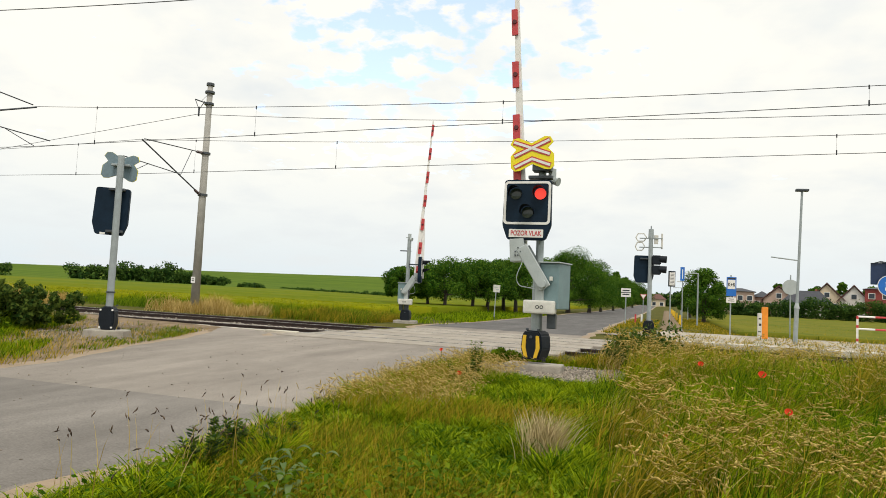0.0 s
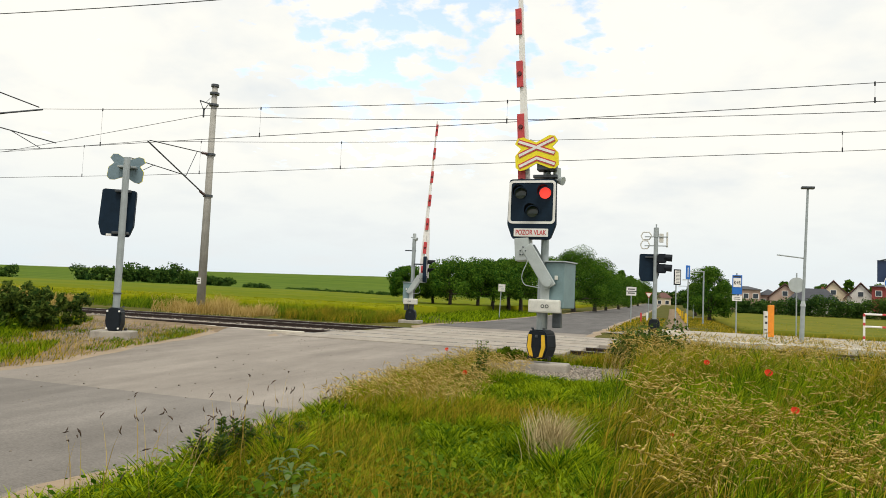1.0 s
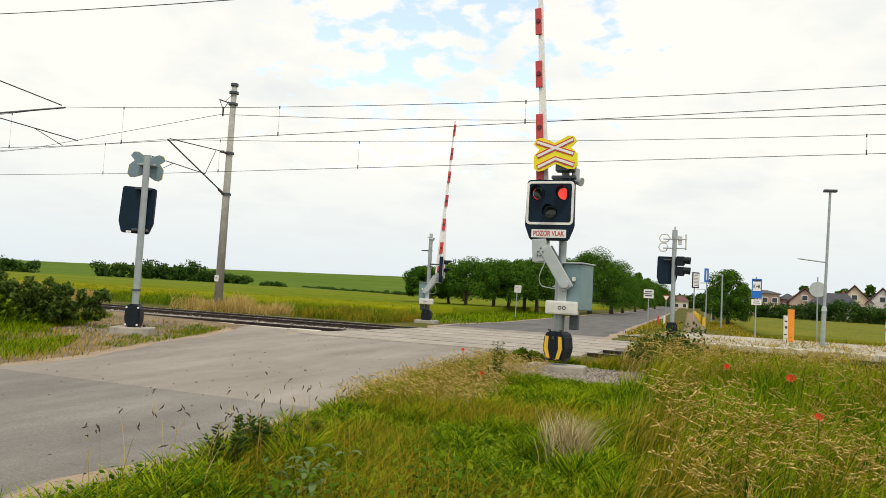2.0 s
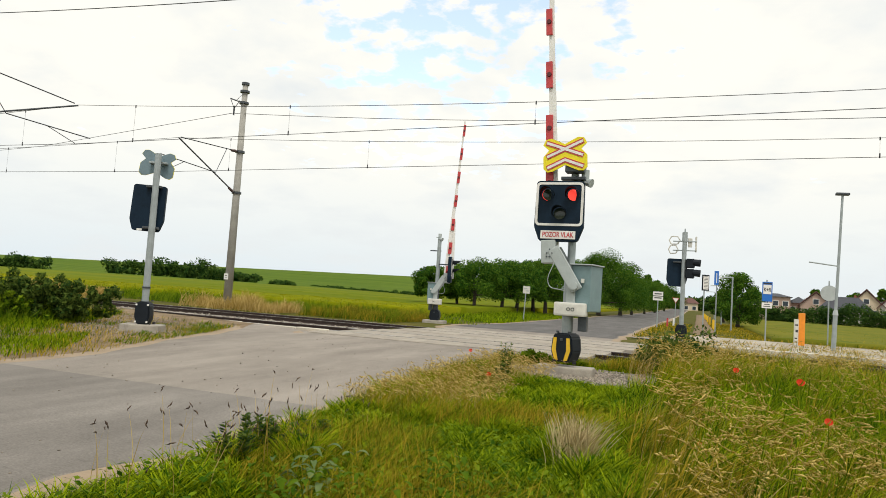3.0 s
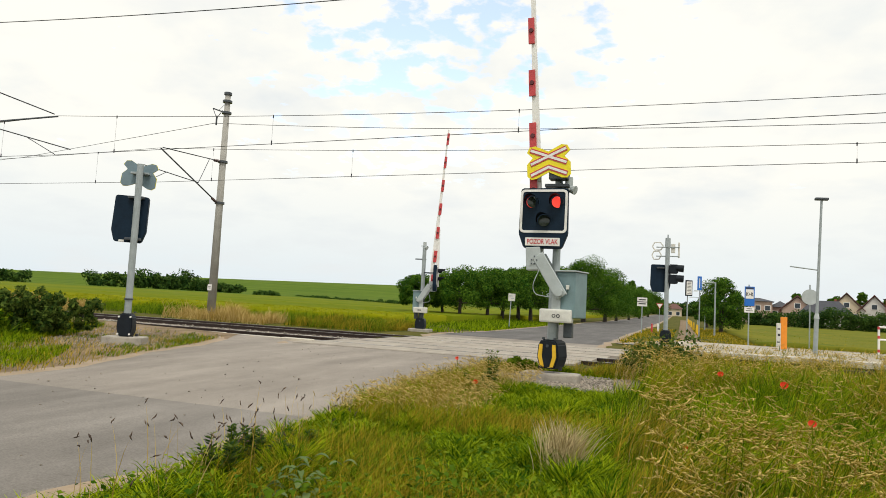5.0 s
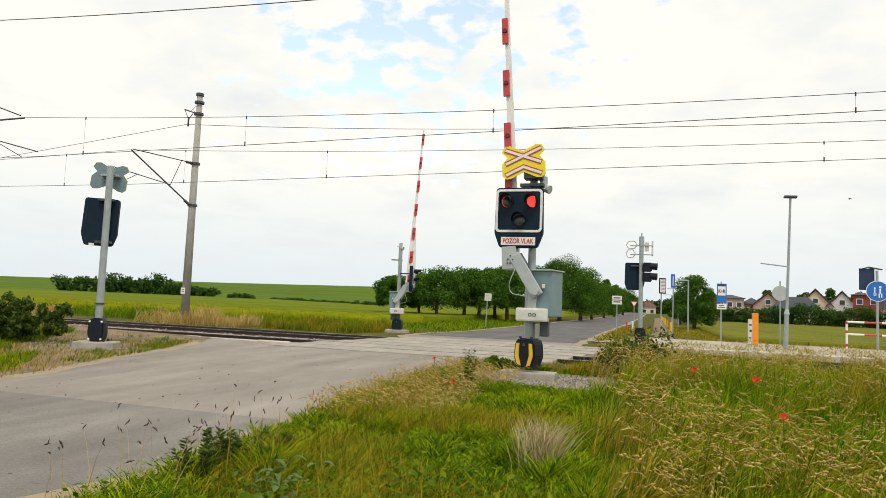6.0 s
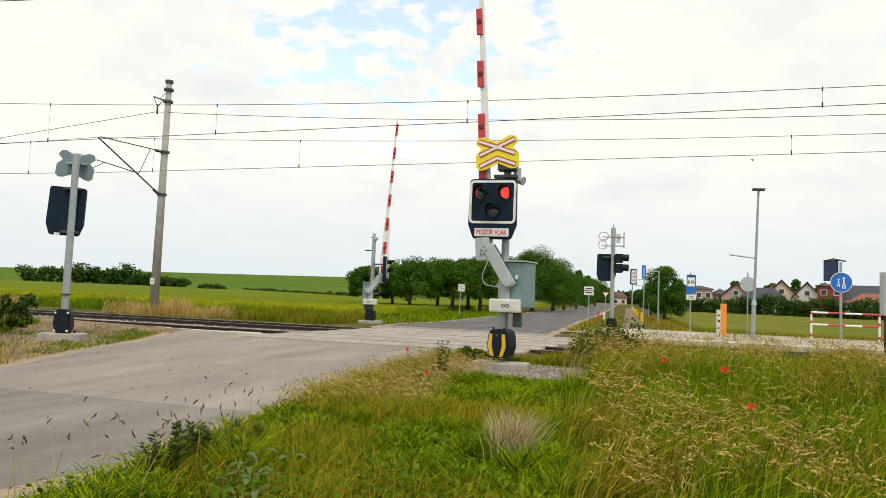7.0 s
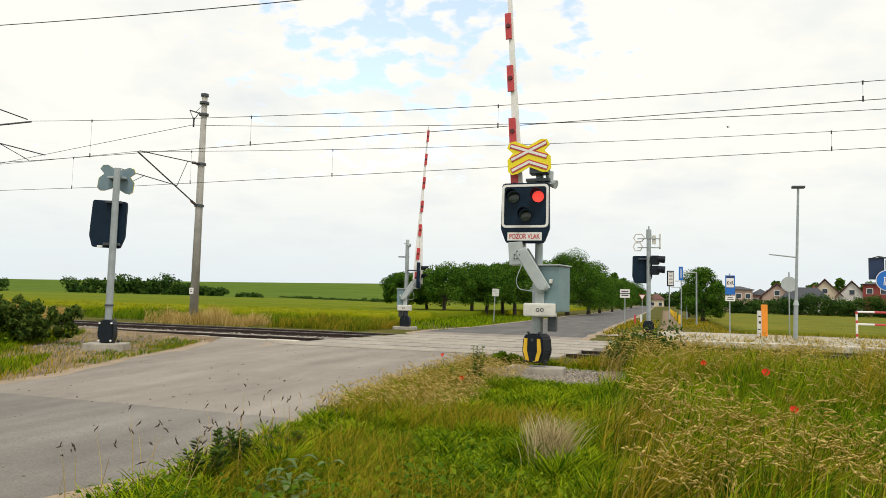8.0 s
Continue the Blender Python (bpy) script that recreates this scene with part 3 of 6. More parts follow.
def lamp_unit(board, x, z, name="lamp"):
    """Deep hood round a lens that turns: one face dark, one lit."""
    bm = bmesh.new()
    R, seg = 0.125, 20
    ring0, ring1 = [], []
    for i in range(seg):
        a = radians(-20 + 220 * i / (seg - 1))
        c, s = math.cos(a), math.sin(a)
        dep = 0.26 * (0.35 + 0.65 * max(0.0, math.sin(a)))
        ring0.append(bm.verts.new((x + R * c, -0.05, z + R * s)))
        ring1.append(bm.verts.new((x + R * c * 1.04, -0.05 - dep, z + R * s * 1.02)))
    for i in range(seg - 1):
        bm.faces.new((ring0[i], ring0[i + 1], ring1[i + 1], ring1[i]))
    bmesh.ops.solidify(bm, geom=bm.faces[:], thickness=0.006)
    lamp = part(name, bm, M_BLACK, board, "black hooded signal lamp")
    bm = bmesh.new()
    bmesh.ops.create_circle(bm, cap_ends=True, segments=28, radius=0.108, matrix=Matrix.Translation((0, -0.012, 0)) @ Matrix.Rotation(radians(90), 4, "X"))
    r = bmesh.ops.poke(bm, faces=bm.faces[:])
    for v in r["verts"]:
        v.co.y -= 0.02
    lens = part("lens", bm, M_LENS, lamp, "round signal lens", True)
    lens.location = (x, -0.030, z)
    lens.data.materials.append(M_LIT)
    me = lens.data
    # rear half of the same lens carries the glowing face
    bm = bmesh.new()
    bm.from_mesh(me)
    new_f = bmesh.ops.duplicate(bm, geom=bm.faces[:] + bm.verts[:] + bm.edges[:])["geom"]
    vs = [g for g in new_f if isinstance(g, bmesh.types.BMVert)]
    bmesh.ops.rotate(bm, verts=vs, matrix=Matrix.Rotation(radians(180), 3, "Z"))
    for g in new_f:
        if isinstance(g, bmesh.types.BMFace):
            g.material_index = 1
    bm.to_mesh(me)
    bm.free()
    return lens


def board_parts(t, cx, cz, m=None, border=True, plate=True, keep=None):
    """Three-lamp warning board facing -y."""
    bm = bmesh.new()
    prism(bm, [(-0.44, 0.44), (-0.40, 0.475), (0.40, 0.475), (0.44, 0.44), (0.455, -0.40), (0.36, -0.66), (0.32, -0.68), (-0.32, -0.68), (-0.36, -0.66), (-0.455, -0.40)], -0.02, 0.10)
    bmesh.ops.bevel(bm, geom=bm.edges[:], offset=0.015, segments=2, affect="EDGES")
    b = part("signal_board", bm, M_PANEL, t, "black three-lamp warning board")
    b.matrix_local = Matrix.Translation((cx, -0.24, cz)) @ (m or Matrix())
    if border:
        bm = bmesh.new()
        o, i = rounded(0.875, 0.83, 0.08, 0, 0.03), rounded(0.785, 0.74, 0.045, 0, 0.03)
        vo = [bm.verts.new((x, -0.03, z)) for x, z in o]
        vi = [bm.verts.new((x, -0.03, z)) for x, z in i]
        for k in range(len(o)):
            bm.faces.new((vo[k], vo[(k + 1) % len(o)], vi[(k + 1) % len(o)], vi[k]))
        r = bmesh.ops.extrude_face_region(bm, geom=bm.faces[:])
        for v in [e for e in r["geom"] if isinstance(e, bmesh.types.BMVert)]:
            v.co.y += 0.008
        part("white_border", bm, M_WHITE, b, "white reflective border")
    for k, (x, z) in enumerate(((-0.215, 0.20), (0.245, 0.20), (0.015, -0.155))):
        lens = lamp_unit(b, x, z)
        if keep is not None and k < 2:
            keep[k] = lens
    if plate:
        pl = part("name_plate", bbox(0, -0.03, -0.555, 0.64, 0.012, 0.155, 0.004), M_WHITE, b, "white plate with red lettering")
        cu = bpy.data.curves.new("lettering", "FONT")
        cu.body, cu.size, cu.align_x, cu.align_y, cu.extrude, cu.offset = "POZOR VLAK", 0.13, "CENTER", "CENTER", 0.0015, 0.002
        cu.materials.append(M_RED)
        tx = new("lettering", cu)
        tx.parent = pl
        tx.matrix_local = Matrix.Translation((0, -0.040, -0.557)) @ Matrix.Rotation(radians(90), 4, "X") @ Matrix.Diagonal((0.72, 1.02, 1, 1))
    return b


def saltire(t, cx, cz, m=None):
    """Double warning cross for several tracks: St Andrew's cross over a chevron on a yellow field."""
    k = 0.83 / 0.90
    out = [(-0.45, 0.20), (-0.39, 0.31), (-0.27, 0.33), (0.0, 0.20), (0.27, 0.33), (0.39, 0.31), (0.45, 0.20), (0.33, 0.085), (0.45, -0.05), (0.45, -0.30), (0.37, -0.37), (0.26, -0.36), (0.0, -0.235), (-0.26, -0.36), (-0.37, -0.37), (-0.45, -0.30), (-0.45, -0.05), (-0.33, 0.085)]
    bm = bmesh.new()
    prism(bm, [(x * k, z * k) for x, z in out], -0.012, 0.012)
    c = part("warning_cross", bm, M_YELLOW, t, "yellow double warning cross for several tracks")
    c.matrix_local = Matrix.Translation((cx, -0.30, cz)) @ (m or Matrix())
    for nm, w, mt, y in (("red_edge", 0.105, M_RED, -0.017), ("white_arm", 0.052, M_WHITE, -0.021)):
        for p, q in (((-0.36, 0.24), (0.36, -0.05)), ((-0.36, -0.05), (0.36, 0.24)), ((-0.36, -0.28), (0.0, -0.13)), ((0.0, -0.13), (0.36, -0.28))):
            dx, dz = q[0] - p[0], q[1] - p[1]
            ln = math.hypot(dx, dz) + w * 0.35
            mm = Matrix.Translation(((p[0] + q[0]) / 2 * k, y - (0.0008 if p[1] < q[1] else 0), (p[1] + q[1]) / 2 * k)) @ Matrix.Rotation(-math.atan2(dz, dx), 4, "Y")
            bm = bmesh.new()
            box(bm, 0, 0, 0, ln * k, 0.006, w * k, mm)
            part(nm, bm, mt, c)
    bm = bmesh.new()
    prism(bm, [(x * k * 0.985, z * k * 0.985) for x, z in out], 0.013, 0.016)
    part("sign_back", bm, M_SIGNBACK, c, "bare grey metal back")
    return c


def bell(t, x, z, y=0.0):
    bm = bmesh.new()
    cyl(bm, (x, y, z), (x, y, z + 0.20), 0.075, 0.075, 16)
    cyl(bm, (x, y, z - 0.05), (x, y, z), 0.10, 0.075, 16)
    cyl(bm, (x - 0.16, y, z + 0.03), (x, y, z + 0.03), 0.02, 0.02, 8)
    cyl(bm, (x, y, z - 0.02), (x + 0.13, y - 0.05, z - 0.06), 0.06, 0.085, 14)
    part("warning_bell", bm, M_GREYPAINT, t, "grey electric warning bell")


def mast_main(pos):
    t = thing("crossing_signal", "level crossing signal mast with raised barrier, warning board and yellow cross", "crossing signal", pos)
    foot_parts(t, base=(1.05, 0.5), block=-0.02).matrix_local = pose(0, 0, 0, 0, 0, -17)
    part("mast_sleeve", tube((0, 0, 0.72), (0, 0, 1.7), 0.105, seg=20), M_GALV, t)
    part("mast_pole", tube((0.01, 0, 1.7), (0.0, 0, 4.3), 0.075, seg=20), M_GALV, t, "galvanised steel mast")
    had = set(t.children_recursive)
    barrier_parts(t)
    shift_parts([o for o in t.children_recursive if o not in had], -0.05, 0.13)
    board_parts(t, -0.225, 3.125, Matrix.Diagonal((1.03, 1, 1.0, 1)), keep=LAMPS)
    part("board_bracket", bbox(0.0, -0.12, 3.66, 0.46, 0.2, 0.06, 0.01), M_STEELDARK, t)
    part("cross_bracket", bbox(0.03, -0.15, 3.84, 0.36, 0.26, 0.14, 0.01), M_STEELDARK, t)
    bell(t, 0.20, 3.64, -0.04)
    saltire(t, -0.16, 4.11, Matrix.Rotation(radians(-3.5), 4, "Y"))
    return t


def mast_far_barrier(pos):
    t = thing("crossing_barrier", "raised red and white barrier on a grey mast beyond the tracks", "barrier", pos)
    foot_parts(t, False, base=(0.95, 0.8), block=0.13)
    part("mast_sleeve", tube((0, 0, 0.72), (0, 0, 1.7), 0.115, seg=20), M_STEELDARK, t)
    part("mast_pole", tube((0, 0, 1.7), (0, 0, 3.95), 0.085, seg=20), M_GALV, t, "galvanised steel mast")
    had = set(t.children_recursive)
    barrier_parts(t)
    shift_parts([o for o in t.children_recursive if o not in had], -0.12, 0.03, True)
    board_parts(t, 0.66, 2.62, Matrix.Rotation(radians(98), 4, "Z") @ Matrix.Diagonal((1.0, 1.3, 0.98, 1)), border=True, plate=False)
    part("board_arm", bbox(0.36, -0.1, 2.75, 0.62, 0.06, 0.06, 0.01), M_STEELDARK, t)
    bm = bmesh.new()
    prism(bm, [(0.60, 2.15), (0.74, 2.15), (0.68, 4.7), (0.62, 4.9), (0.575, 4.7)], -0.12, -0.05)
    part("boom_stay", bm, M_WHITE, t, "white stiffening beam beside the boom")
    bell(t, 0.0, 3.92)
    part("mast_bracket", bbox(-0.15, 0, 3.35, 0.5, 0.05, 0.05, 0.008), M_STEELDARK, t)
    return t


def mast_rear(pos):
    t = thing("crossing_signal", "level crossing signal mast seen from behind with grey cross", "crossing signal", pos)
    foot_parts(t, False, base=(0.9, 0.55), block=0.06, k=0.8)
    for s in (-1, 1):
        for z in (0.26, 0.66):
            part("cover_bolt", tube((s * 0.13, 0.15, z), (s * 0.13, 0.18, z), 0.022, seg=8), M_WHITE, t, "bright cover bolt")
    bm = bmesh.new()
    polyline(bm, [Vector((-0.19 - 0.06 * math.sin(math.pi * i / 8), 0.12, 0.62 - 0.42 * i / 8)) for i in range(9)], 0.014)
    part("foot_cable", bm, M_RUBBER, t, "black cable looping to the ground")
    part("mast_pole", tube((0, 0, 0.72), (0, 0, 4.3), 0.080, 0.074, seg=20), M_GALV, t, "galvanised steel mast")
    part("mast_clip", tube((0, 0, 1.05), (0, 0, 1.09), 0.10, seg=20), M_STEELDARK, t)
    board_parts(t, 0.19, 3.08, Matrix.Rotation(radians(-2), 4, "Y") @ Matrix.Diagonal((0.88, 1, 0.97, 1)))
    for x in (0.02, 0.34):
        part("sticker", bbox(x, -0.128, 2.45, 0.12, 0.006, 0.05, 0.0), M_WHITE, t, "small pale sticker")
    part("board_bracket", bbox(0.06, -0.12, 3.5, 0.36, 0.2, 0.06, 0.01), M_STEELDARK, t)
    part("board_bracket", bbox(0.06, -0.12, 2.5, 0.36, 0.2, 0.06, 0.01), M_STEELDARK, t)
    saltire(t, 0.10, 4.10, Matrix.Rotation(radians(-6), 4, "Y"))
    part("cross_bracket", bbox(0.05, -0.2, 4.10, 0.42, 0.18, 0.05, 0.01), M_GALV, t)
    return t


def mast_antenna(pos):
    t = thing("crossing_signal", "signal mast seen from behind with a white aerial frame", "crossing signal", pos)
    foot_parts(t, False, base=(1.1, 0.8))
    part("mast_pole", tube((0, 0, 0.72), (0, 0, 4.3), 0.085, seg=20), M_GALV, t, "galvanised steel mast")
    board_parts(t, 0.26, 2.88, Matrix.Rotation(radians(8), 4, "Z") @ Matrix.Diagonal((0.85, 1, 0.95, 1)))
    part("board_bracket", bbox(0.2, -0.14, 3.2, 0.4, 0.2, 0.06, 0.01), M_STEELDARK, t)
    for z in (2.75, 3.15):
        bm = bmesh.new()
        box(bm, -0.24, 0.05, z, 0.34, 0.28, 0.36)
        bmesh.ops.bevel(bm, geom=bm.edges[:], offset=0.03, segments=2, affect="EDGES")
        cyl(bm, (-0.35, 0.1, z + 0.04), (-0.62, 0.12, z + 0.02), 0.13, 0.14, 14)
        part("side_lamp", bm, M_BLACK, t, "black hooded side lamp")
    # bracket arms, two open loop aerials and two flat panel aerials
    bm = bmesh.new()
    for z in (3.66, 4.02):
        cyl(bm, (-0.44, -0.06, z), (0.44, -0.06, z), 0.022, seg=6)
    cyl(bm, (0, 0, 4.2), (0, 0, 4.52), 0.026, seg=8)
    part("aerial_bracket", bm, M_GALV, t, "grey aerial bracket")
    for cx, cz, w, h in ((0.38, 4.06, 0.42, 0.30), (0.42, 3.70, 0.36, 0.32)):
        bm = bmesh.new()
        ring = [Vector((cx + w / 2 * a, -0.12, cz + h / 2 * b)) for a, b in ((-1, 0), (-0.5, 1), (0.6, 1), (1, 0), (0.6, -1), (-0.5, -1), (-1, 0))]
        polyline(bm, ring, 0.022, 6)
        part("loop_aerial", bm, M_DIRTYWHITE, t, "pale six-sided loop aerial")
    for cx, cz, w, h in ((-0.20, 3.98, 0.16, 0.36), (-0.42, 3.92, 0.07, 0.62)):
        part("panel_aerial", bbox(cx, -0.12, cz, w, 0.09, h, 0.02), M_DIRTYWHITE, t, "pale flat panel aerial")
    part("mast_head", tube((0, 0, 4.0), (0, 0, 4.38), 0.11, 0.10, seg=14), M_GALV, t)
    return t


mast_main(pose(-2.32, 13.0, 0.16))
mast_rear(pose(-12.33, 12.8, 0.10, 0, 0, 205))
mast_far_barrier(pose(-10.92, 28.4, 0.0, 0, 0, 8))
mast_antenna(pose(-0.60, 28.4, 0.12, 0, 0, 180))


# ---- overhead line ----
def wire(name, pts, r, label, parent=None):
    cu = bpy.data.curves.new(name, "CURVE")
    cu.dimensions, cu.bevel_depth, cu.bevel_resolution = "3D", r, 1
    sp = cu.splines.new("POLY")
    sp.points.add(len(pts) - 1)
    for p, q in zip(sp.points, pts):
        p.co = (*q, 1)
    cu.materials.append(M_WIRE)
    ob = new(name, cu)
    if parent:
        ob.parent = parent
    return tagged(ob, label, "wire")


def sag(x0, x1, y, z0, z1, dip, n=24):
    return [(x0 + (x1 - x0) * i / n, y, z0 + (z1 - z0) * i / n - 4 * dip * (i / n) * (1 - i / n)) for i in range(n + 1)]


def overhead(y, supports, contacts, dip, drops):
    """Messenger and contact wire of one track, with droppers, pole to pole; supports and contacts are (x, z)."""
    for (a, za), (b, zb), (_, ca), (_, cb) in zip(supports, supports[1:], contacts, contacts[1:]):
        mes = sag(a, b, y, za, zb, dip, 36)
        m = wire("messenger_wire", mes, 0.009, "dark messenger wire of the railway overhead line")
        wire("contact_wire", [(a, y, ca), (b, y, cb)], 0.010, "dark contact wire hanging over the track")
        for dx in drops:
            f = (dx - drops[0] + 2.8) / 44.0
            top = Vector((a + (b - a) * f, y, za + (zb - za) * f - 4 * dip * f * (1 - f)))
            low = Vector((a + (b - a) * f, y, ca + (cb - ca) * f))
            bm = bmesh.new()
            cyl(bm, top, low, 0.0035, seg=5)
            cyl(bm, low + Vector((0, 0, -0.03)), low + Vector((0, 0, 0.11)), 0.02, seg=6)
            cyl(bm, top + Vector((0, 0, -0.07)), top + Vector((0, 0, 0.03)), 0.02, seg=6)
            part("dropper", bm, M_WIRE, m)


overhead(18.6, ((-66, 7.60), (-21.95, 7.60), (22, 7.61), (66, 7.61)), ((-66, 6.13), (-21.95, 6.13), (22, 6.89), (66, 6.89)), 0.58, (-19.2, -12.7, -4.55, 4.56, 12.9, 19.3))
overhead(22.8, ((-66, 7.35), (-21.05, 7.35), (23, 7.24), (67, 7.24)), ((-66, 5.89), (-21.05, 5.89), (23, 6.54), (67, 6.54)), 0.46, (-18.17, -11.82, -4.6, 4.82, 13.2, 19.8))
FEED = "dark feeder wire strung along the poles"
wire("feeder_wire", sag(-21.15, 23, 26.35, 9.38, 8.70, 0.63), 0.012, FEED)
wire("feeder_wire", sag(23, 67, 26.35, 8.70, 9.1, 0.7), 0.012, FEED)
wire("feeder_wire", [(-21.15, 26.35, 9.38), (-36.7, 29.0, 8.62), (-66, 34.0, 8.5)], 0.012, FEED)
for x0, x1 in ((-66.5, -22.6), (-22.6, 21.4), (21.4, 66)):
    wire("feeder_wire", sag(x0, x1, 14.6, 9.48, 9.48, 0.70), 0.012, FEED)


def line_pole(x, y, side, dx=-0.45, tip_y=3.55, tip_z=7.36, top_z=7.5, base_z=5.55, mid=(-0.19, 1.35, 6.28), reg=(-0.6, 4.35, 6.5), steady=((-0.5, 3.0, 6.45), (-0.54, 3.7, 6.05))):
    """Round tapering pole with a cantilever towards its track; side is the way to the track."""
    t = thing("overhead_line_pole", "tapered grey concrete overhead line pole beside the tracks", "pole", pose(x, y, 0, 0, 0, 0), "overhead line poles")
    part("pole_shaft", tube((0, 0, -0.3), (0, 0, 10.75), 0.205, 0.125, 24), M_POLE, t, smooth=True)
    part("pole_cap", tube((0, 0, 10.72), (0, 0, 10.84), 0.18, 0.18, 16), M_STEELDARK, t)
    part("number_plate", bbox(-0.03, -0.20, 1.6, 0.22, 0.02, 0.28, 0.005), M_WHITE, t, "small white plate with bars")
    for z in (0.0, 0.08):
        part("plate_bar", bbox(-0.03, -0.213, 1.57 + z, 0.12, 0.004, 0.03, 0.0), M_DKTEXT, t)
    s, sx = side, math.copysign(1, dx)
    tip = (dx, s * tip_y, tip_z)
    bm = bmesh.new()
    cyl(bm, (0, s * 0.2, base_z), tip, 0.032, seg=8)
    part("cantilever_tube", bm, M_STEELDARK, t, "dark steel cantilever tube")
    bm = bmesh.new()
    cyl(bm, (0, s * 0.2, top_z), (dx * 0.97, s * tip_y * 0.97, tip_z + 0.05), 0.022, seg=8)
    part("top_tie", bm, M_STEELDARK, t)
    bm = bmesh.new()
    mid = Vector((mid[0], s * mid[1], mid[2]))
    cyl(bm, mid, (reg[0], s * reg[1], reg[2]), 0.02, seg=8)
    cyl(bm, *[(q[0], s * q[1], q[2]) for q in steady], 0.014, seg=6)
    part("register_arm", bm, M_STEELDARK, t)
    bm = bmesh.new()
    cyl(bm, mid, (dx * 0.2, s * 0.85, top_z - 0.04), 0.016, seg=6)
    part("hanger_rod", bm, M_STEELDARK, t)
    for z, e in ((base_z, (dx * 0.12, s * 0.55, base_z + 0.17)), (top_z, (dx * 0.12, s * 0.6, top_z - 0.03))):
        bm = bmesh.new()
        a, b = Vector((0, s * 0.22, z)), Vector(e)
        for k in range(5):
            p = a.lerp(b, 0.25 + 0.15 * k)
            cyl(bm, p, p + (b - a).normalized() * 0.03, 0.07, 0.04, 10)
        cyl(bm, a, b, 0.03, seg=8)
        part("insulator", bm, M_INSUL, t, "brown ribbed insulator")
    for z in (base_z, top_z, 9.85, 10.4):
        bm = bmesh.new()
        cyl(bm, (0, 0, z - 0.05), (0, 0, z + 0.05), 0.22, 0.22, 16)
        part("pole_band", bm, M_STEELDARK, t)
    bm = bmesh.new()
    if sx < 0:
        cyl(bm, (0, 0, 9.85), (0.8 * sx, 0.0, 10.12), 0.03, seg=8)
        cyl(bm, (0.8 * sx, 0.0, 10.12), (0.55 * sx, 0, 9.62), 0.018, seg=6)
        cyl(bm, (0.25 * sx, 0, 10.0), (0.55 * sx, 0, 9.62), 0.018, seg=6)
        cyl(bm, (0.55 * sx, 0, 9.75), (0.55 * sx, 0, 9.3), 0.04, seg=8)
        cyl(bm, (0, 0, 10.4), (0.45 * sx, 0, 10.02), 0.01, seg=5)
    else:
        cyl(bm, (0, 0, 10.62), (2.38, 0, 9.80), 0.034, seg=8)
        cyl(bm, (1.48, 0, 10.12), (1.86, 0, 9.62), 0.022, seg=6)
        cyl(bm, (2.38, 0, 9.80), (1.86, 0, 9.62), 0.022, seg=6)
        cyl(bm, (1.86, 0, 9.66), (1.86, 0, 9.42), 0.035, seg=8)
    part("feeder_bracket", bm, M_STEELDARK, t, "dark steel feeder bracket")


for px in (-20.55, 23.4, 67.4):
    line_pole(px, 26.4, -1)
for px in (-23.4, 20.6, 64.6):
    line_pole(px, 14.6, 1, 1.45, 4.0, 7.58, 8.33, 6.2, (0.58, 1.9, 6.74), (2.05, 4.15, 6.35), ((1.25, 3.0, 6.55), (1.47, 4.0, 6.15)))


# ---- plants ----
def blades(name, x, y, z, h, w, lean, bend, material, label, category="grass", seed=0, wind=(0.8, 0.25), parent=None):
    """Curved tapering blades, three faces each."""
    rng = np.random.default_rng(seed)
    n = len(x)
    a = rng.uniform(0, 2 * np.pi, n)
    la = rng.uniform(0, 2 * np.pi, n)
    dx, dy = np.cos(la) * lean + wind[0] * bend, np.sin(la) * lean + wind[1] * bend
    sx, sy = np.cos(a) * w / 2, np.sin(a) * w / 2
    V = np.empty((n, 7, 3))
    for k, (f, ww) in enumerate(((0, 1.0), (0.45, 0.85), (0.8, 0.5))):
        cx, cy, cz = x + dx * h * f ** 1.9, y + dy * h * f ** 1.9, z + h * f * (1 - 0.22 * f * np.minimum(1, np.hypot(dx, dy)))
        V[:, 2 * k] = np.stack([cx - sx * ww, cy - sy * ww, cz], -1)
        V[:, 2 * k + 1] = np.stack([cx + sx * ww, cy + sy * ww, cz], -1)
    V[:, 6] = np.stack([x + dx * h, y + dy * h, z + h * (1 - 0.3 * np.minimum(1, np.hypot(dx, dy)))], -1)
    f = np.array([(0, 1, 3), (0, 3, 2), (2, 3, 5), (2, 5, 4), (4, 5, 6)])
    F = (f[None] + 7 * np.arange(n)[:, None, None]).reshape(-1, 3)
    raw_mesh(name, V.reshape(-1, 3), F, material, label, "" if parent else category, "stuff", parent)
    return V[:, 6]


OCT = np.array([(1, 0, 0), (-1, 0, 0), (0, 1, 0), (0, -1, 0), (0, 0, 1), (0, 0, -1)], float)
OCT_F = np.array([(0, 2, 4), (2, 1, 4), (1, 3, 4), (3, 0, 4), (2, 0, 5), (1, 2, 5), (3, 1, 5), (0, 3, 5)])


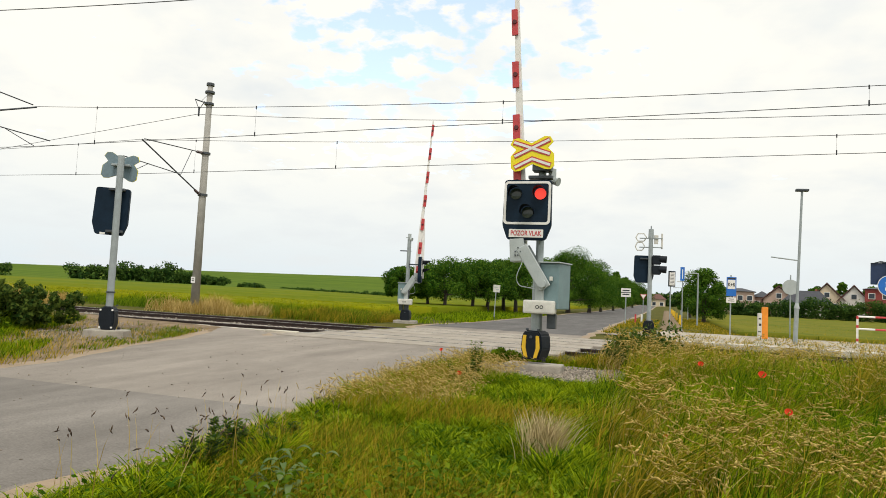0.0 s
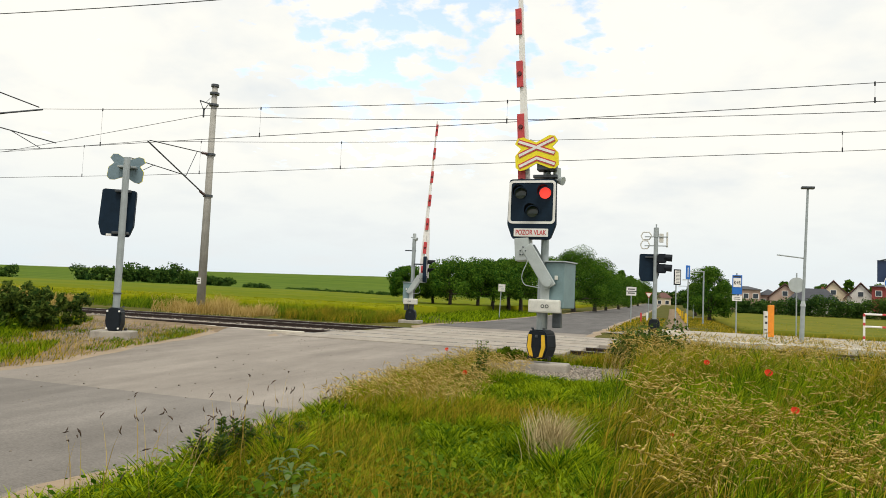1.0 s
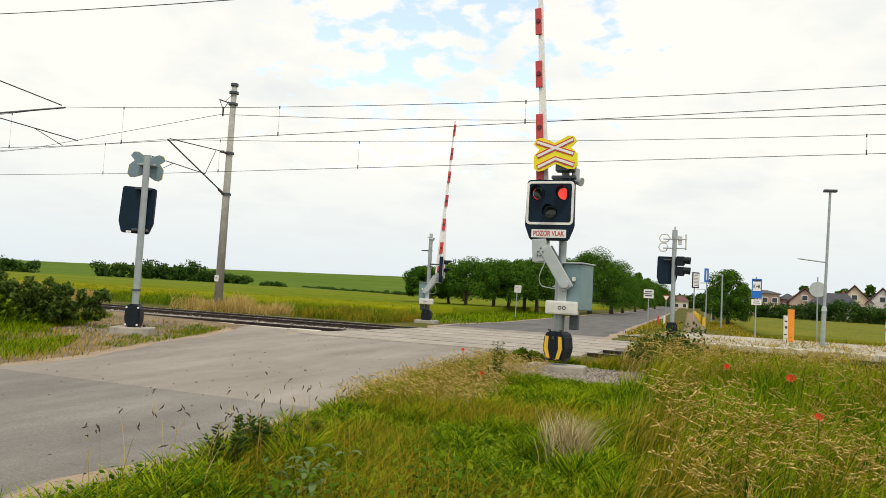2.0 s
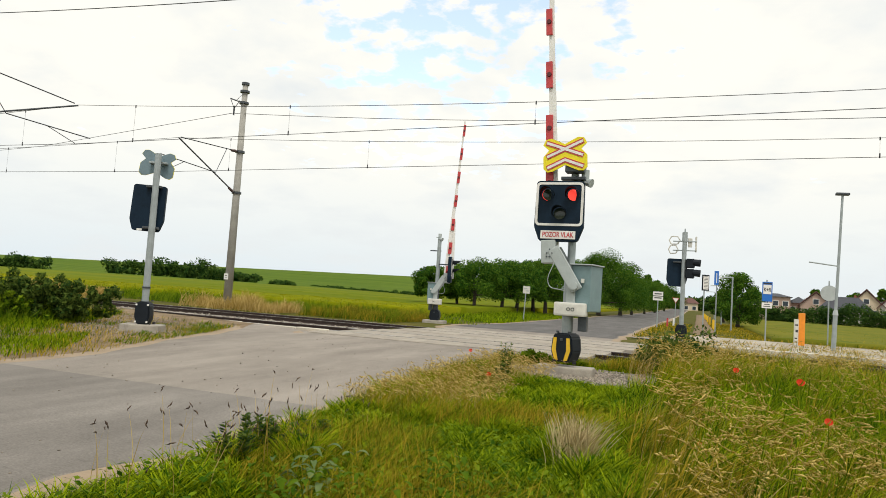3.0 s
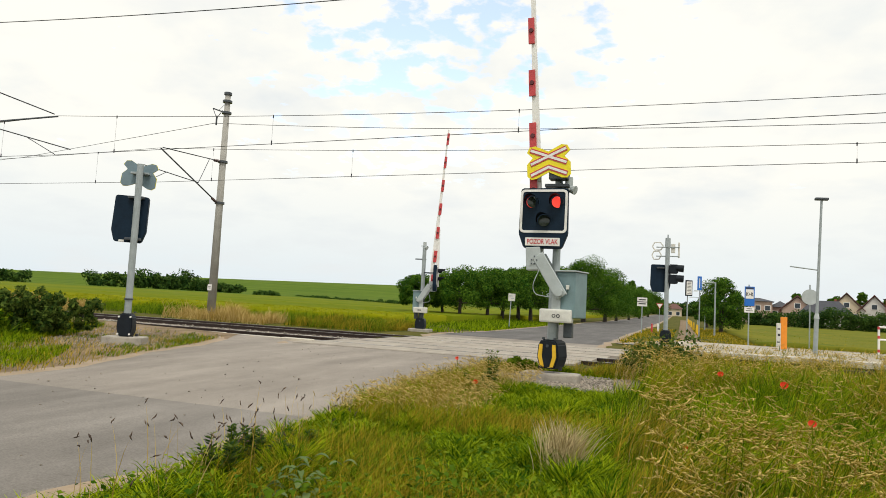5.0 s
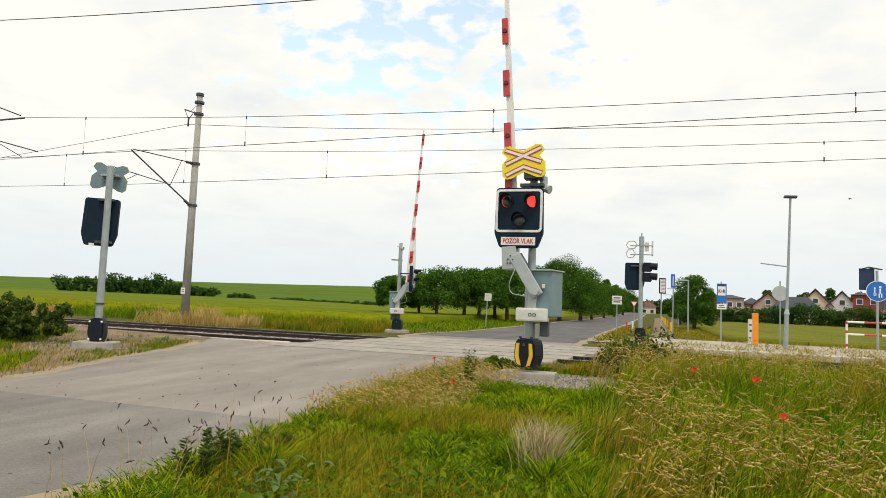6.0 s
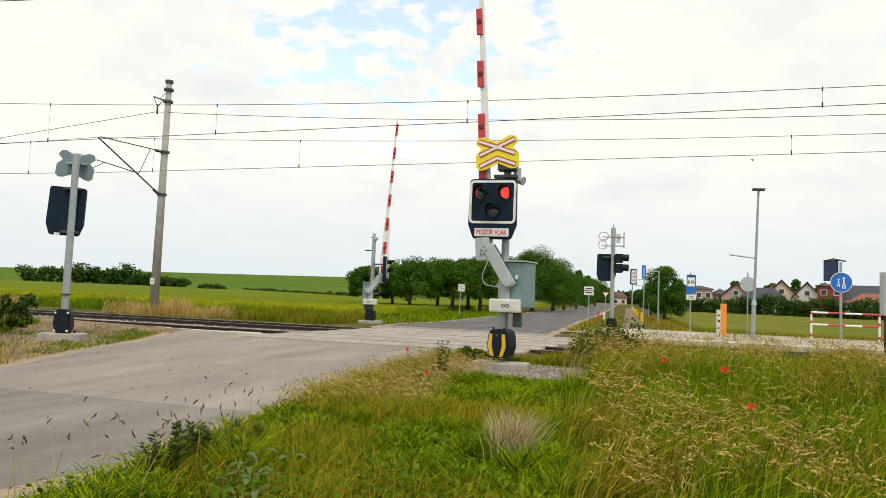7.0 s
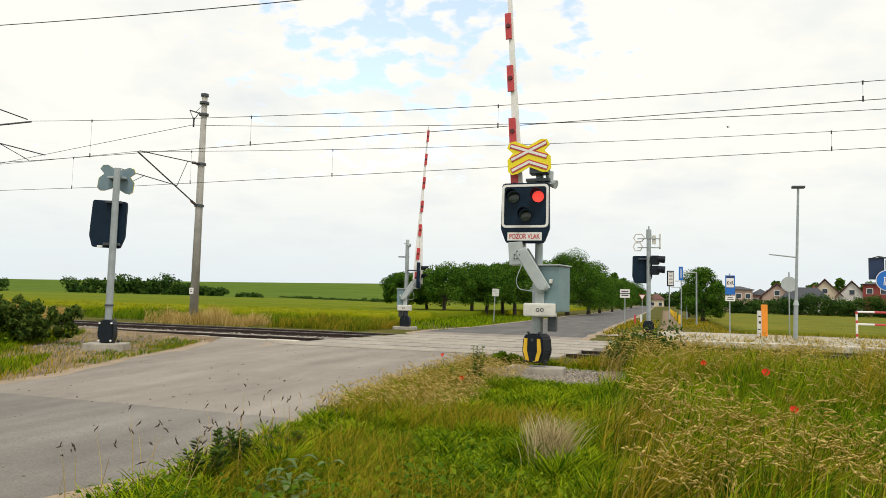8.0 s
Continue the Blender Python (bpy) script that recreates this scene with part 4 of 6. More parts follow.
def seeds(name, tips, length, width, material, label, seed, per=4, droop=(0.8, 0.25, -0.35), spread=0.6, parent=None):
    """Seed heads: a few small pointed grains along each drooping tip."""
    rng = np.random.default_rng(seed)
    n = len(tips)
    D = np.array(droop)[None] + rng.normal(0, 0.45, (n, 3))
    D /= np.linalg.norm(D, axis=1)[:, None]
    allV = []
    for k in range(per):
        c = tips + D * (length * (k / per) * 0.9)[:, None] + rng.normal(0, 1, (n, 3)) * (width * spread)[:, None]
        ax = D + rng.normal(0, 0.25, (n, 3))
        ax /= np.linalg.norm(ax, axis=1)[:, None]
        p = np.cross(ax, np.array([0.3, 0.5, 0.8])); p /= np.linalg.norm(p, axis=1)[:, None]
        q = np.cross(ax, p)
        L = (length / per * 0.95)[:, None]
        W = (width * rng.uniform(0.7, 1.2, n))[:, None]
        v = np.stack([c + p * W, c - p * W, c + q * W, c - q * W, c + ax * L, c - ax * L], 1)
        allV.append(v)
    V = np.concatenate(allV).reshape(-1, 3)
    F = (OCT_F[None] + 6 * np.arange(n * per)[:, None, None]).reshape(-1, 3)
    return raw_mesh(name, V, F, material, label, "" if parent else "grass", "stuff", parent)


def snoise(x, y, s, off=0.0):
    return np.array([noise.noise((float(a) * s + off, float(b) * s, off * 0.7)) for a, b in zip(x, y)])


def scatter(n, x0, x1, y0, y1, seed, keep):
    rng = np.random.default_rng(seed)
    x, y = rng.uniform(x0, x1, n), rng.uniform(y0, y1, n)
    k = keep(x, y)
    return x[k], y[k], rng


def in_view(x, y, lo=-54, hi=24):
    a = np.degrees(np.arctan2(x, y))
    return (a > lo) & (a < hi)


def verge_edge(y):
    return np.interp(y, [0, 4, 7, 12, 16], [-3.45, -3.75, -3.95, -4.0, -3.6])


def mast_clear(x, y):
    return (np.abs(x + 2.1) > 1.5) | (np.abs(y - 12.75) > 1.3)


def tall_line(y):
    return -0.10 * y - 0.1


def dryness(x, y):
    """How far the tall grass has ripened: straw in the hollow before the camera and along the track, green between."""
    az = np.degrees(np.arctan2(x, y))
    d = np.exp(-((az + 3.5) / 6.5) ** 2) * (1 - step(7.0, 9.0, y)) + step(10.2, 12.6, y)
    return np.clip(d + 0.35 * np.exp(-((az - 11) / 6.0) ** 2) * (1 - step(4.8, 5.8, y)), 0, 1)


def foreground():
    # short green verge
    x, y, r = scatter(260000, -4.0, 0.6, 2.6, 14.5, 11, lambda x, y: in_view(x, y) & (x > verge_edge(y)) & (x < tall_line(y) + 0.5) & mast_clear(x, y))
    edge = np.clip((x - verge_edge(y)) / 0.9, 0, 1)
    patch = snoise(x, y, 0.8, 2.0)
    tuft = snoise(x, y, 3.2, 6.0)
    h = (0.045 + 0.10 * r.random(len(x))) * (1 + 1.5 * np.clip(tuft, -0.6, 1)) * (1.0 + 0.9 * np.clip(patch + 0.1, 0, 1)) + 0.10 * (1 - edge)
    keep = (r.random(len(x)) < 0.35 + 0.65 * edge)
    x, y, h = x[keep], y[keep], h[keep]
    blades("verge_grass", x, y, gz(x, y) - 0.01, h, 0.010 + 0.0006 * y, 0.72, 0.12, M_GRASS, "short bright green grass of the road verge", seed=1)
    # denser tussocks stand out of it
    cx, cy, r = scatter(2400, -4.0, 0.4, 3.0, 12.5, 51, lambda x, y: in_view(x, y) & (x > verge_edge(y)) & (x < tall_line(y) + 0.3) & mast_clear(x, y))
    big = np.clip(0.75 + 0.9 * snoise(cx, cy, 1.1, 21.0), 0.3, 1.7)
    for nm, mt, sel, lb in (("green_tussocks", M_GRASS, slice(0, None, 2), "bright green grass tussocks in the verge"), ("dark_tussocks", M_TALLGREEN, slice(1, None, 2), "dark green grass tussocks in the verge")):
        n = 34
        tx, ty, tb = np.repeat(cx[sel], n), np.repeat(cy[sel], n), np.repeat(big[sel], n)
        tx, ty = tx + r.normal(0, 0.05, len(tx)) * tb, ty + r.normal(0, 0.05, len(ty)) * tb
        blades(nm, tx, ty, gz(tx, ty) - 0.01, (0.08 + 0.15 * r.random(len(tx))) * tb, 0.009 + 0.0005 * ty, 0.75, 0.2, mt, lb, seed=52)
    # the same verge behind and beside the viewer
    x, y, r = scatter(130000, -3.8, 9.0, -6.0, 6.0, 17, lambda x, y: (y < 2.9) | ~in_view(x, y, -54, 26))
    blades("verge_grass", x, y, gz(x, y) - 0.01, 0.12 + 0.22 * r.random(len(x)), 0.012, 0.8, 0.15, M_GRASS, "green grass of the road verge", seed=19)
    # taller blades and dry stalks mixed in
    x, y, r = scatter(36000, -4.2, 0.2, 2.6, 14.5, 12, lambda x, y: in_view(x, y) & (x > verge_edge(y) - 0.1) & (x < tall_line(y)) & mast_clear(x, y))
    p = snoise(x, y, 0.55, 9.0) + 0.35 * np.exp(-((x + 3.4) / 0.5) ** 2) + 0.6 * np.exp(-((x + 2.6) / 0.45) ** 2 - ((y - 5.4) / 1.1) ** 2)
    k = p > 0.10
    x, y = x[k], y[k]
    blades("dry_verge_grass", x, y, gz(x, y) - 0.01, 0.18 + 0.24 * r.random(len(x)), 0.006, 0.5, 0.35, M_TALL, "dry yellow-green grass at the road edge", seed=2)
    x, y, r = scatter(2600, -4.1, -2.4, 6.5, 13.0, 13, lambda x, y: in_view(x, y) & (x > verge_edge(y) - 0.1))
    k = snoise(x, y, 0.7, 5.0) > 0.05
    x, y = x[k], y[k]
    tips = blades("barley_grass", x, y, gz(x, y), 0.28 + 0.14 * r.random(len(x)), 0.005, 0.35, 0.4, M_STRAW, "pale bleached wall barley at the road edge", seed=3)
    seeds("barley_heads", tips, np.full(len(x), 0.07), np.full(len(x), 0.005), M_SEED, "pale drooping barley heads", 4, per=2, spread=0.3)
    # tall grass towards the track
    x, y, r = scatter(250000, -2.4, 10.5, 2.7, 16.2, 14, lambda x, y: in_view(x, y, -30, 26) & (x > tall_line(y) - 0.15 * (y > 11)) & mast_clear(x, y))
    into = np.clip((x - tall_line(y)) / 1.2, 0, 1)
    pn = snoise(x, y, 0.45, 3.0)
    dens = np.clip(0.62 + 0.5 * pn, 0.2, 1) * np.interp(y, [2.7, 6, 16], [1.0, 1.0, 0.75])
    k = r.random(len(x)) < dens
    x, y, into, pn = x[k], y[k], into[k], pn[k]
    hmax = np.interp(y, [2.5, 5, 8, 12, 16.2], [0.32, 0.42, 0.62, 0.78, 0.62])
    h = (0.25 + 0.75 * r.random(len(x)) ** 0.7) * (1 + 0.5 * snoise(x, y, 2.4, 8.0)) * hmax * (0.45 + 0.55 * into) * (1 + 0.25 * pn)
    green = r.random(len(x)) < np.clip(0.95 - 0.50 * dryness(x, y) - 0.9 * pn, 0.12, 0.97)
    for nm, sel, mt, lb, w in (("tall_green_grass", green, M_TALLGREEN, "tall green meadow grass beside the track", 0.011), ("tall_dry_grass", ~green, M_TALL, "tall half-dry meadow grass leaning in the wind", 0.008)):
        blades(nm, x[sel], y[sel], gz(x[sel], y[sel]) - 0.01, h[sel], w, 0.72, 0.60, mt, lb, seed=5)
    # seed heads over it
    x, y, r = scatter(8000, -1.6, 10.5, 3.0, 16.0, 15, lambda x, y: in_view(x, y, -28, 26) & (x > tall_line(y) + 0.2))
    k = snoise(x, y, 0.45, 3.0) + 0.42 * dryness(x, y) > 0.22 + 0.40 * r.random(len(x))
    x, y = x[k], y[k]
    h = np.interp(y, [2.5, 5, 8, 12, 16.2], [0.42, 0.55, 0.75, 0.95, 0.75]) * (0.7 + 0.4 * r.random(len(x)))
    tips = blades("seeding_stalks", x, y, gz(x, y), h, 0.0045, 0.3, 0.55, M_STRAW, "thin straw-coloured seeding stalks", seed=6)
    seeds("seed_heads", tips, (0.11 + 0.09 * r.random(len(x))) * np.interp(y, [3, 6.5], [0.55, 1.0]), (0.005 + 0.004 * r.random(len(x))) * np.interp(y, [3, 6.5], [0.5, 1.0]), M_SEED, "pale drooping seed heads of brome grass", 7, per=5, droop=(0.9, 0.2, -0.05), spread=0.8)
    # fuller bleached plumes bent over by the wind
    x, y, r = scatter(1000, -1.2, 5.0, 4.6, 9.5, 55, lambda x, y: in_view(x, y, -14, 24) & (x > tall_line(y) + 0.3))
    k = snoise(x, y, 0.8, 31.0) + 0.35 * dryness(x, y) > 0.38
    x, y = x[k], y[k]
    h = np.interp(y, [3.5, 5, 8, 10], [0.40, 0.50, 0.66, 0.75]) * (0.75 + 0.4 * r.random(len(x)))
    tips = blades("plume_stalks", x, y, gz(x, y), h, 0.005, 0.3, 0.75, M_STRAW, "bent straw stalks under pale plumes", seed=56)
    seeds("plume_heads", tips, 0.12 + 0.10 * r.random(len(x)), 0.005 + 0.004 * r.random(len(x)), M_SEED, "full pale grass plumes bent by the wind", 57, per=9, droop=(0.9, 0.15, 0.05), spread=0.9)
    # small broad leaves and clover low in the verge
    x, y, r = scatter(34000, -4.0, 3.0, 2.8, 12.5, 18, lambda x, y: in_view(x, y, -54, 20) & (x > verge_edge(y)) & mast_clear(x, y))
    k = snoise(x, y, 1.3, 12.0) + 0.35 * (y < 5.2) > 0.0
    x, y = x[k], y[k]
    n = len(x)
    z = gz(x, y) + 0.03 + 0.12 * r.random(n) * np.where(y < 5.4, 1.6, 1.0)
    a, s, tl = r.uniform(0, 6.28, n), 0.014 + 0.022 * r.random(n) ** 2, r.normal(0, 0.35, n)
    u = np.stack([np.cos(a), np.sin(a), tl], -1) * s[:, None]
    w = np.stack([-np.sin(a), np.cos(a), r.normal(0, 0.35, n)], -1) * (s * 0.62)[:, None]
    c = np.stack([x, y, z], -1)
    V = np.stack([c - u, c - w, c + u, c + w], 1).reshape(-1, 3)
    raw_mesh("low_weeds", V, np.arange(4 * n).reshape(-1, 4), M_WEED, "small broad-leaved weeds in the verge", "weeds", "stuff")
    # pale straw clump
    x, y = -1.0 + r.normal(0, 0.085, 900), 6.05 + r.normal(0, 0.12, 900)
    blades("straw_clump", x, y, gz(x, y), 0.20 + 0.36 * r.random(900), 0.0075, 0.42, 0.20, M_BLEACH, "bleached dry straw tuft in the verge", seed=8)
    # stalks with brown heads against the road
    x, y, r = scatter(60, -3.95, -3.1, 3.2, 6.6, 16, lambda x, y: x > -99)
    h = 0.30 + 0.34 * r.random(len(x))
    tips = blades("plantain_stalks", x, y, gz(x, y), h, 0.006, 0.22, 0.12, M_STRAW, "thin bare stalks at the road edge", seed=9)
    seeds("plantain_heads", tips, np.full(len(x), 0.050), np.full(len(x), 0.0065), M_SEEDDARK, "brown seed heads on bare stalks", 10, per=2, droop=(0.2, 0.1, 0.8), spread=0.25)


foreground()


def far_grass():
    def tufts(nm, n, x0, x1, y0, y1, h0, h1, w, mt, lb, seed, keep=lambda x, y: x == x):
        x, y, r = scatter(n, x0, x1, y0, y1, seed, keep)
        k = r.random(len(x)) < np.clip(0.65 + 0.8 * snoise(x, y, 0.4, seed), 0.1, 1)
        x, y = x[k], y[k]
        blades(nm, x, y, gz(x, y) - 0.02, (h0 + (h1 - h0) * r.random(len(x))) * (0.75 + 0.8 * np.clip(snoise(x, y, 0.9, seed + 3), -0.6, 0.9)), w, 0.5, 0.25, mt, lb, seed=seed)

    tufts("trackside_grass", 30000, -45, -11.7, 25.6, 31.4, 0.2, 0.8, 0.02, M_WEED, "green weeds and grass behind the track", 21, lambda x, y: (x < -11.6 - 0.2 * (y > 27)) & ((x > -16.2) | (y > 27.2)))
    tufts("trackside_mix", 14000, -16.4, -11.6, 25.7, 31.4, 0.2, 0.7, 0.014, M_TALL, "half-dry grass behind the track", 30)
    tufts("field_edge_grass", 16000, -45, -14, 30.0, 31.6, 0.35, 0.75, 0.02, M_TALLGREEN, "dark green grass along the field edge", 34)
    tufts("trackside_straw", 22000, -45, -16.0, 25.55, 27.6, 0.45, 1.05, 0.025, M_STRAW, "dry pale grass beside the overhead line pole", 22, lambda x, y: np.sin(x * 0.55) + 0.6 * np.sin(x * 1.7 + 1) > -0.1)
    tufts("left_verge_grass", 90000, -19, -10.0, 7.0, 15.8, 0.08, 0.24, 0.014, M_TALLGREEN, "green grass of the opposite verge", 23, lambda x, y: (x < np.interp(y, [6, 9, 11, 12.2, 15.8], [-10.15, -10.5, -12.0, -14.4, -16.0])))
    tufts("left_verge_dry", 15000, -18, -9.9, 6.0, 15.8, 0.08, 0.26, 0.012, M_TALL, "dry grass at the opposite road edge", 24, lambda x, y: (x < road_left(y) - 0.2))
    tufts("earth_weeds", 14000, -17.5, -10.3, 10.6, 15.6, 0.05, 0.22, 0.022, M_WEED, "low green weeds on the bare earth", 41, lambda x, y: (snoise(x, y, 1.1, 4.0) + 0.30 * (x > road_left(y) - 1.3) > 0.24) & (x < road_left(y) - 0.3))
    tufts("earth_straw", 5000, -17.5, -10.3, 10.6, 15.8, 0.06, 0.26, 0.014, M_STRAW, "dead stalks on the bare earth", 42, lambda x, y: (snoise(x, y, 0.9, 14.0) > 0.12) & (x < road_left(y) - 0.25))
    tufts("bush_weeds", 5000, -20.5, -14.0, 10.8, 13.6, 0.3, 1.1, 0.022, M_WEED, "tall green weeds round the bushes", 43, lambda x, y: snoise(x, y, 0.8, 7.0) > -0.1)
    tufts("far_verge_grass", 16000, -14, -9.2, 29.0, 60.0, 0.12, 0.42, 0.03, M_TALLGREEN, "grass beside the far road", 25)
    tufts("far_road_verge", 15000, -2.7, 3.2, 31.5, 62.0, 0.06, 0.26, 0.035, M_TALL, "half-dry grass between road and path", 26, lambda x, y: (x < -0.4) | (y < 25))
    tufts("platform_weeds", 24000, -1.8, 14, 25.7, 34.0, 0.08, 0.4, 0.025, M_TALL, "dry weeds on the platform", 27, lambda x, y: ((x > 3.6) | (y < 29.5)) & (np.random.default_rng(5).random(len(x)) < 0.7))
    tufts("track_weeds", 30000, -1.2, 12, 16.0, 25.05, 0.2, 0.75, 0.016, M_TALL, "weeds growing between the tracks", 28)
    tufts("path_side_grass", 14000, 1.0, 3.7, 34.2, 75.0, 0.06, 0.22, 0.03, M_TALL, "short half-dry grass beside the footpath", 44)
    tufts("meadow_grass", 26000, 3.7, 30, 38.6, 75.0, 0.08, 0.24, 0.05, M_CROP, "uneven green grass of the meadow", 35)
    tufts("meadow_dry_grass", 12000, 3.7, 30, 35.0, 75.0, 0.12, 0.32, 0.03, M_TALL, "dry stems in the meadow", 36)
    x, y, r = scatter(30000, -62, -14.2, 31.6, 41.0, 37, lambda x, y: in_view(x, y, -60, 0))
    blades("crop_ears", x, y, gz(x, y) + 0.38, 0.12 + 0.14 * r.random(len(x)), 0.035, 0.5, 0.3, M_CROP, "ripening ears over the crop", "field", seed=38)
    tufts("mast_weeds", 900, -3.7, -1.2, 13.6, 15.2, 0.05, 0.20, 0.014, M_GRASS, "low weeds behind the mast base", 29)


far_grass()
ballast("road_grit", -10, -3.6, 3.5, 17, 160, 33, lambda x, y: gz(x, y) + 0.024, (0.006, 0.02))
ballast("mast_gravel", -3.7, -0.5, 11.35, 14.2, 6500, 31, lambda x, y: gz(x, y) + 0.01, (0.012, 0.035))
ballast("left_mast_gravel", -15.6, -11.7, 11.9, 15.6, 2600, 32, lambda x, y: gz(x, y) + 0.005, (0.01, 0.03))
sheet("gravel_patch", axis((-3.7, -0.5, 12)), axis((11.35, 14.6, 12)), lambda x, y: gz(x, y) + 0.012, M_GRAVEL, "grey gravel round the mast base", "gravel")
sheet("gravel_patch", axis((-17.5, -9.8, 30)), axis((5.0, 17.1, 40)), lambda x, y: gz(x, y) + 0.010, M_EARTH, "sandy gravel round the opposite mast", "gravel")


def leaf_cloud(centres, radii, per, size, rng, squash=0.8):
    """Leaves on the shells of many clumps: small tilted quads."""
    C = np.repeat(centres, per, 0)
    R = np.repeat(radii, per)
    n = len(C)
    d = rng.normal(0, 1, (n, 3)); d /= np.linalg.norm(d, axis=1)[:, None]
    P = C + d * (R * rng.uniform(0.55, 1.08, n))[:, None] * np.array([1, 1, squash])
    u = rng.normal(0, 1, (n, 3)); u /= np.linalg.norm(u, axis=1)[:, None]
    v = np.cross(u, d); v /= np.maximum(1e-6, np.linalg.norm(v, axis=1))[:, None]
    s = (size * rng.uniform(0.6, 1.3, n))[:, None]
    V = np.stack([P - u * s, P - v * s * 0.6, P + u * s, P + v * s * 0.6], 1).reshape(-1, 3)
    F = np.arange(n * 4).reshape(-1, 4)
    return V, F


def tree(x, y, height, width, seed, label, clear=0.33, leaves=460, size=0.078, group="", full=1.0):
    rng = np.random.default_rng(seed)
    z0 = float(gz(x, y))
    t = thing("tree", label, "tree", pose(x, y, z0), group)
    bm = bmesh.new()
    lean = rng.normal(0, 0.12, 2)
    hub = Vector((lean[0], lean[1], height * clear))
    r = 0.035 * height
    cyl(bm, (0, 0, -0.1), (hub.x * 0.4, hub.y * 0.4, hub.z * 0.5), r * 1.25, r * 0.95, 9)
    cyl(bm, (hub.x * 0.4, hub.y * 0.4, hub.z * 0.5), hub, r * 0.95, r * 0.8, 9)
    cs, rs = [], []
    ch = height - hub.z
    for k in range(30):
        a = k * 2.4 + rng.uniform(-0.4, 0.4)
        f = (k + 0.5) / 30
        zz = hub.z + ch * (0.02 + 0.86 * f)
        prof = math.sin(math.pi * min(1, 0.30 + 0.66 * f)) ** 0.7
        rad = width / 2 * prof * rng.uniform(0.40, 1.08)
        c = Vector((hub.x + rad * math.cos(a), hub.y + rad * math.sin(a), zz))
        cs.append(c)
        rs.append(width * full * rng.uniform(0.09, 0.19))
        if k % 2 == 0:
            cyl(bm, hub.lerp(Vector((0, 0, hub.z)), 0.3), c, r * 0.42, r * 0.1, 6)
    part("trunk", bm, M_BARK, t, "dark forked trunk")
    V, F = leaf_cloud(np.array([tuple(c) for c in cs]), np.array(rs), leaves, size, rng)
    raw_mesh("crown", V, F, M_LEAF, "dense dark green crown", "", "", t)


def at_az(az, d):
    """A spot on the plan at a bearing (degrees right of the line across the tracks) and a distance."""
    return d * math.sin(radians(az)), d * math.cos(radians(az))


FRUIT = ((-21.4, 55, 3.5, 3.0), (-19.2, 57, 3.7, 3.4), (-17.8, 54, 4.1, 4.2), (-15.5, 56, 4.3, 4.2), (-14.3, 57, 4.4, 3.8), (-12.9, 62, 4.8, 4.4), (-11.9, 60, 4.9, 4.4), (-9.8, 70, 5.6, 5.2), (-7.6, 76, 6.9, 6.6), (-5.9, 84, 6.4, 5.6), (-5.0, 96, 5.4, 5.2), (-4.0, 115, 5.6, 5.5), (-3.2, 140, 6.0, 6.0), (-2.5, 175, 6.5, 7.0))
for k, (a, d, h, w) in enumerate(FRUIT):
    tree(*at_az(a, d), h, w * 1.12, 40 + k, "low bushy green fruit tree beside the far road", 0.33 if w < 4.5 else 0.2, int(460 * max(1, (w / 4.2) ** 1.8)), full=1.12, group="roadside fruit trees")
tree(*at_az(2.9, 64), 4.9, 3.5, 71, "bushy green tree beside the footpath", clear=0.13, leaves=560, size=0.075, full=1.5)
tree(*at_az(1.9, 88), 4.2, 2.6, 72, "smaller green tree along the footpath", clear=0.15, leaves=260, size=0.10)
for k, (a, d, h, w) in enumerate(((-3.9, 260, 13, 5), (-3.2, 265, 11, 5), (8.2, 215, 9.0, 5), (12.2, 225, 10.5, 4), (10.6, 220, 8.6, 5), (14.0, 225, 9, 6), (3.9, 230, 8, 7))):
    tree(*at_az(a, d), h, w, 90 + k, "dark tree among the distant houses", clear=0.12, leaves=70, size=0.4, group="distant trees")


def hedge_row(name, pts, h, width, per, size, seed, label, mt=None, even=0.0, rad=0.40, levels=2, gap=0.15):
    """A long uneven row of bushes as one mass of leaves."""
    rng = np.random.default_rng(seed)
    cs, rs = [], []
    for (x0, y0), (x1, y1) in zip(pts, pts[1:]):
        ln = math.hypot(x1 - x0, y1 - y0)
        k = max(2, int(ln / (h * gap)))
        for i in range(k):
            f = (i + rng.random()) / k
            hh = h * (even * 0.45 + (1 - even * 0.5) * (0.38 + 1.05 * abs(noise.noise((x0 * 0.1 + f * ln * 0.55 / h, seed, 0))) + 0.3 * rng.random()))
            x, y = x0 + (x1 - x0) * f + rng.normal(0, width * 0.12), y0 + (y1 - y0) * f + rng.normal(0, width * 0.2)
            z = float(gz(x, y))
            for q in range(levels):
                cs.append((x + rng.normal(0, width * 0.15), y + rng.normal(0, width * 0.1), z + hh * (0.3 + 0.42 * q * 2 / levels)))
                rs.append(hh * rad * rng.uniform(0.7, 1.15))
    V, F = leaf_cloud(np.array(cs), np.array(rs), per, size, rng, 0.9)
    return raw_mesh(name, V, F, mt or M_HEDGE, label, "bushes", "stuff")


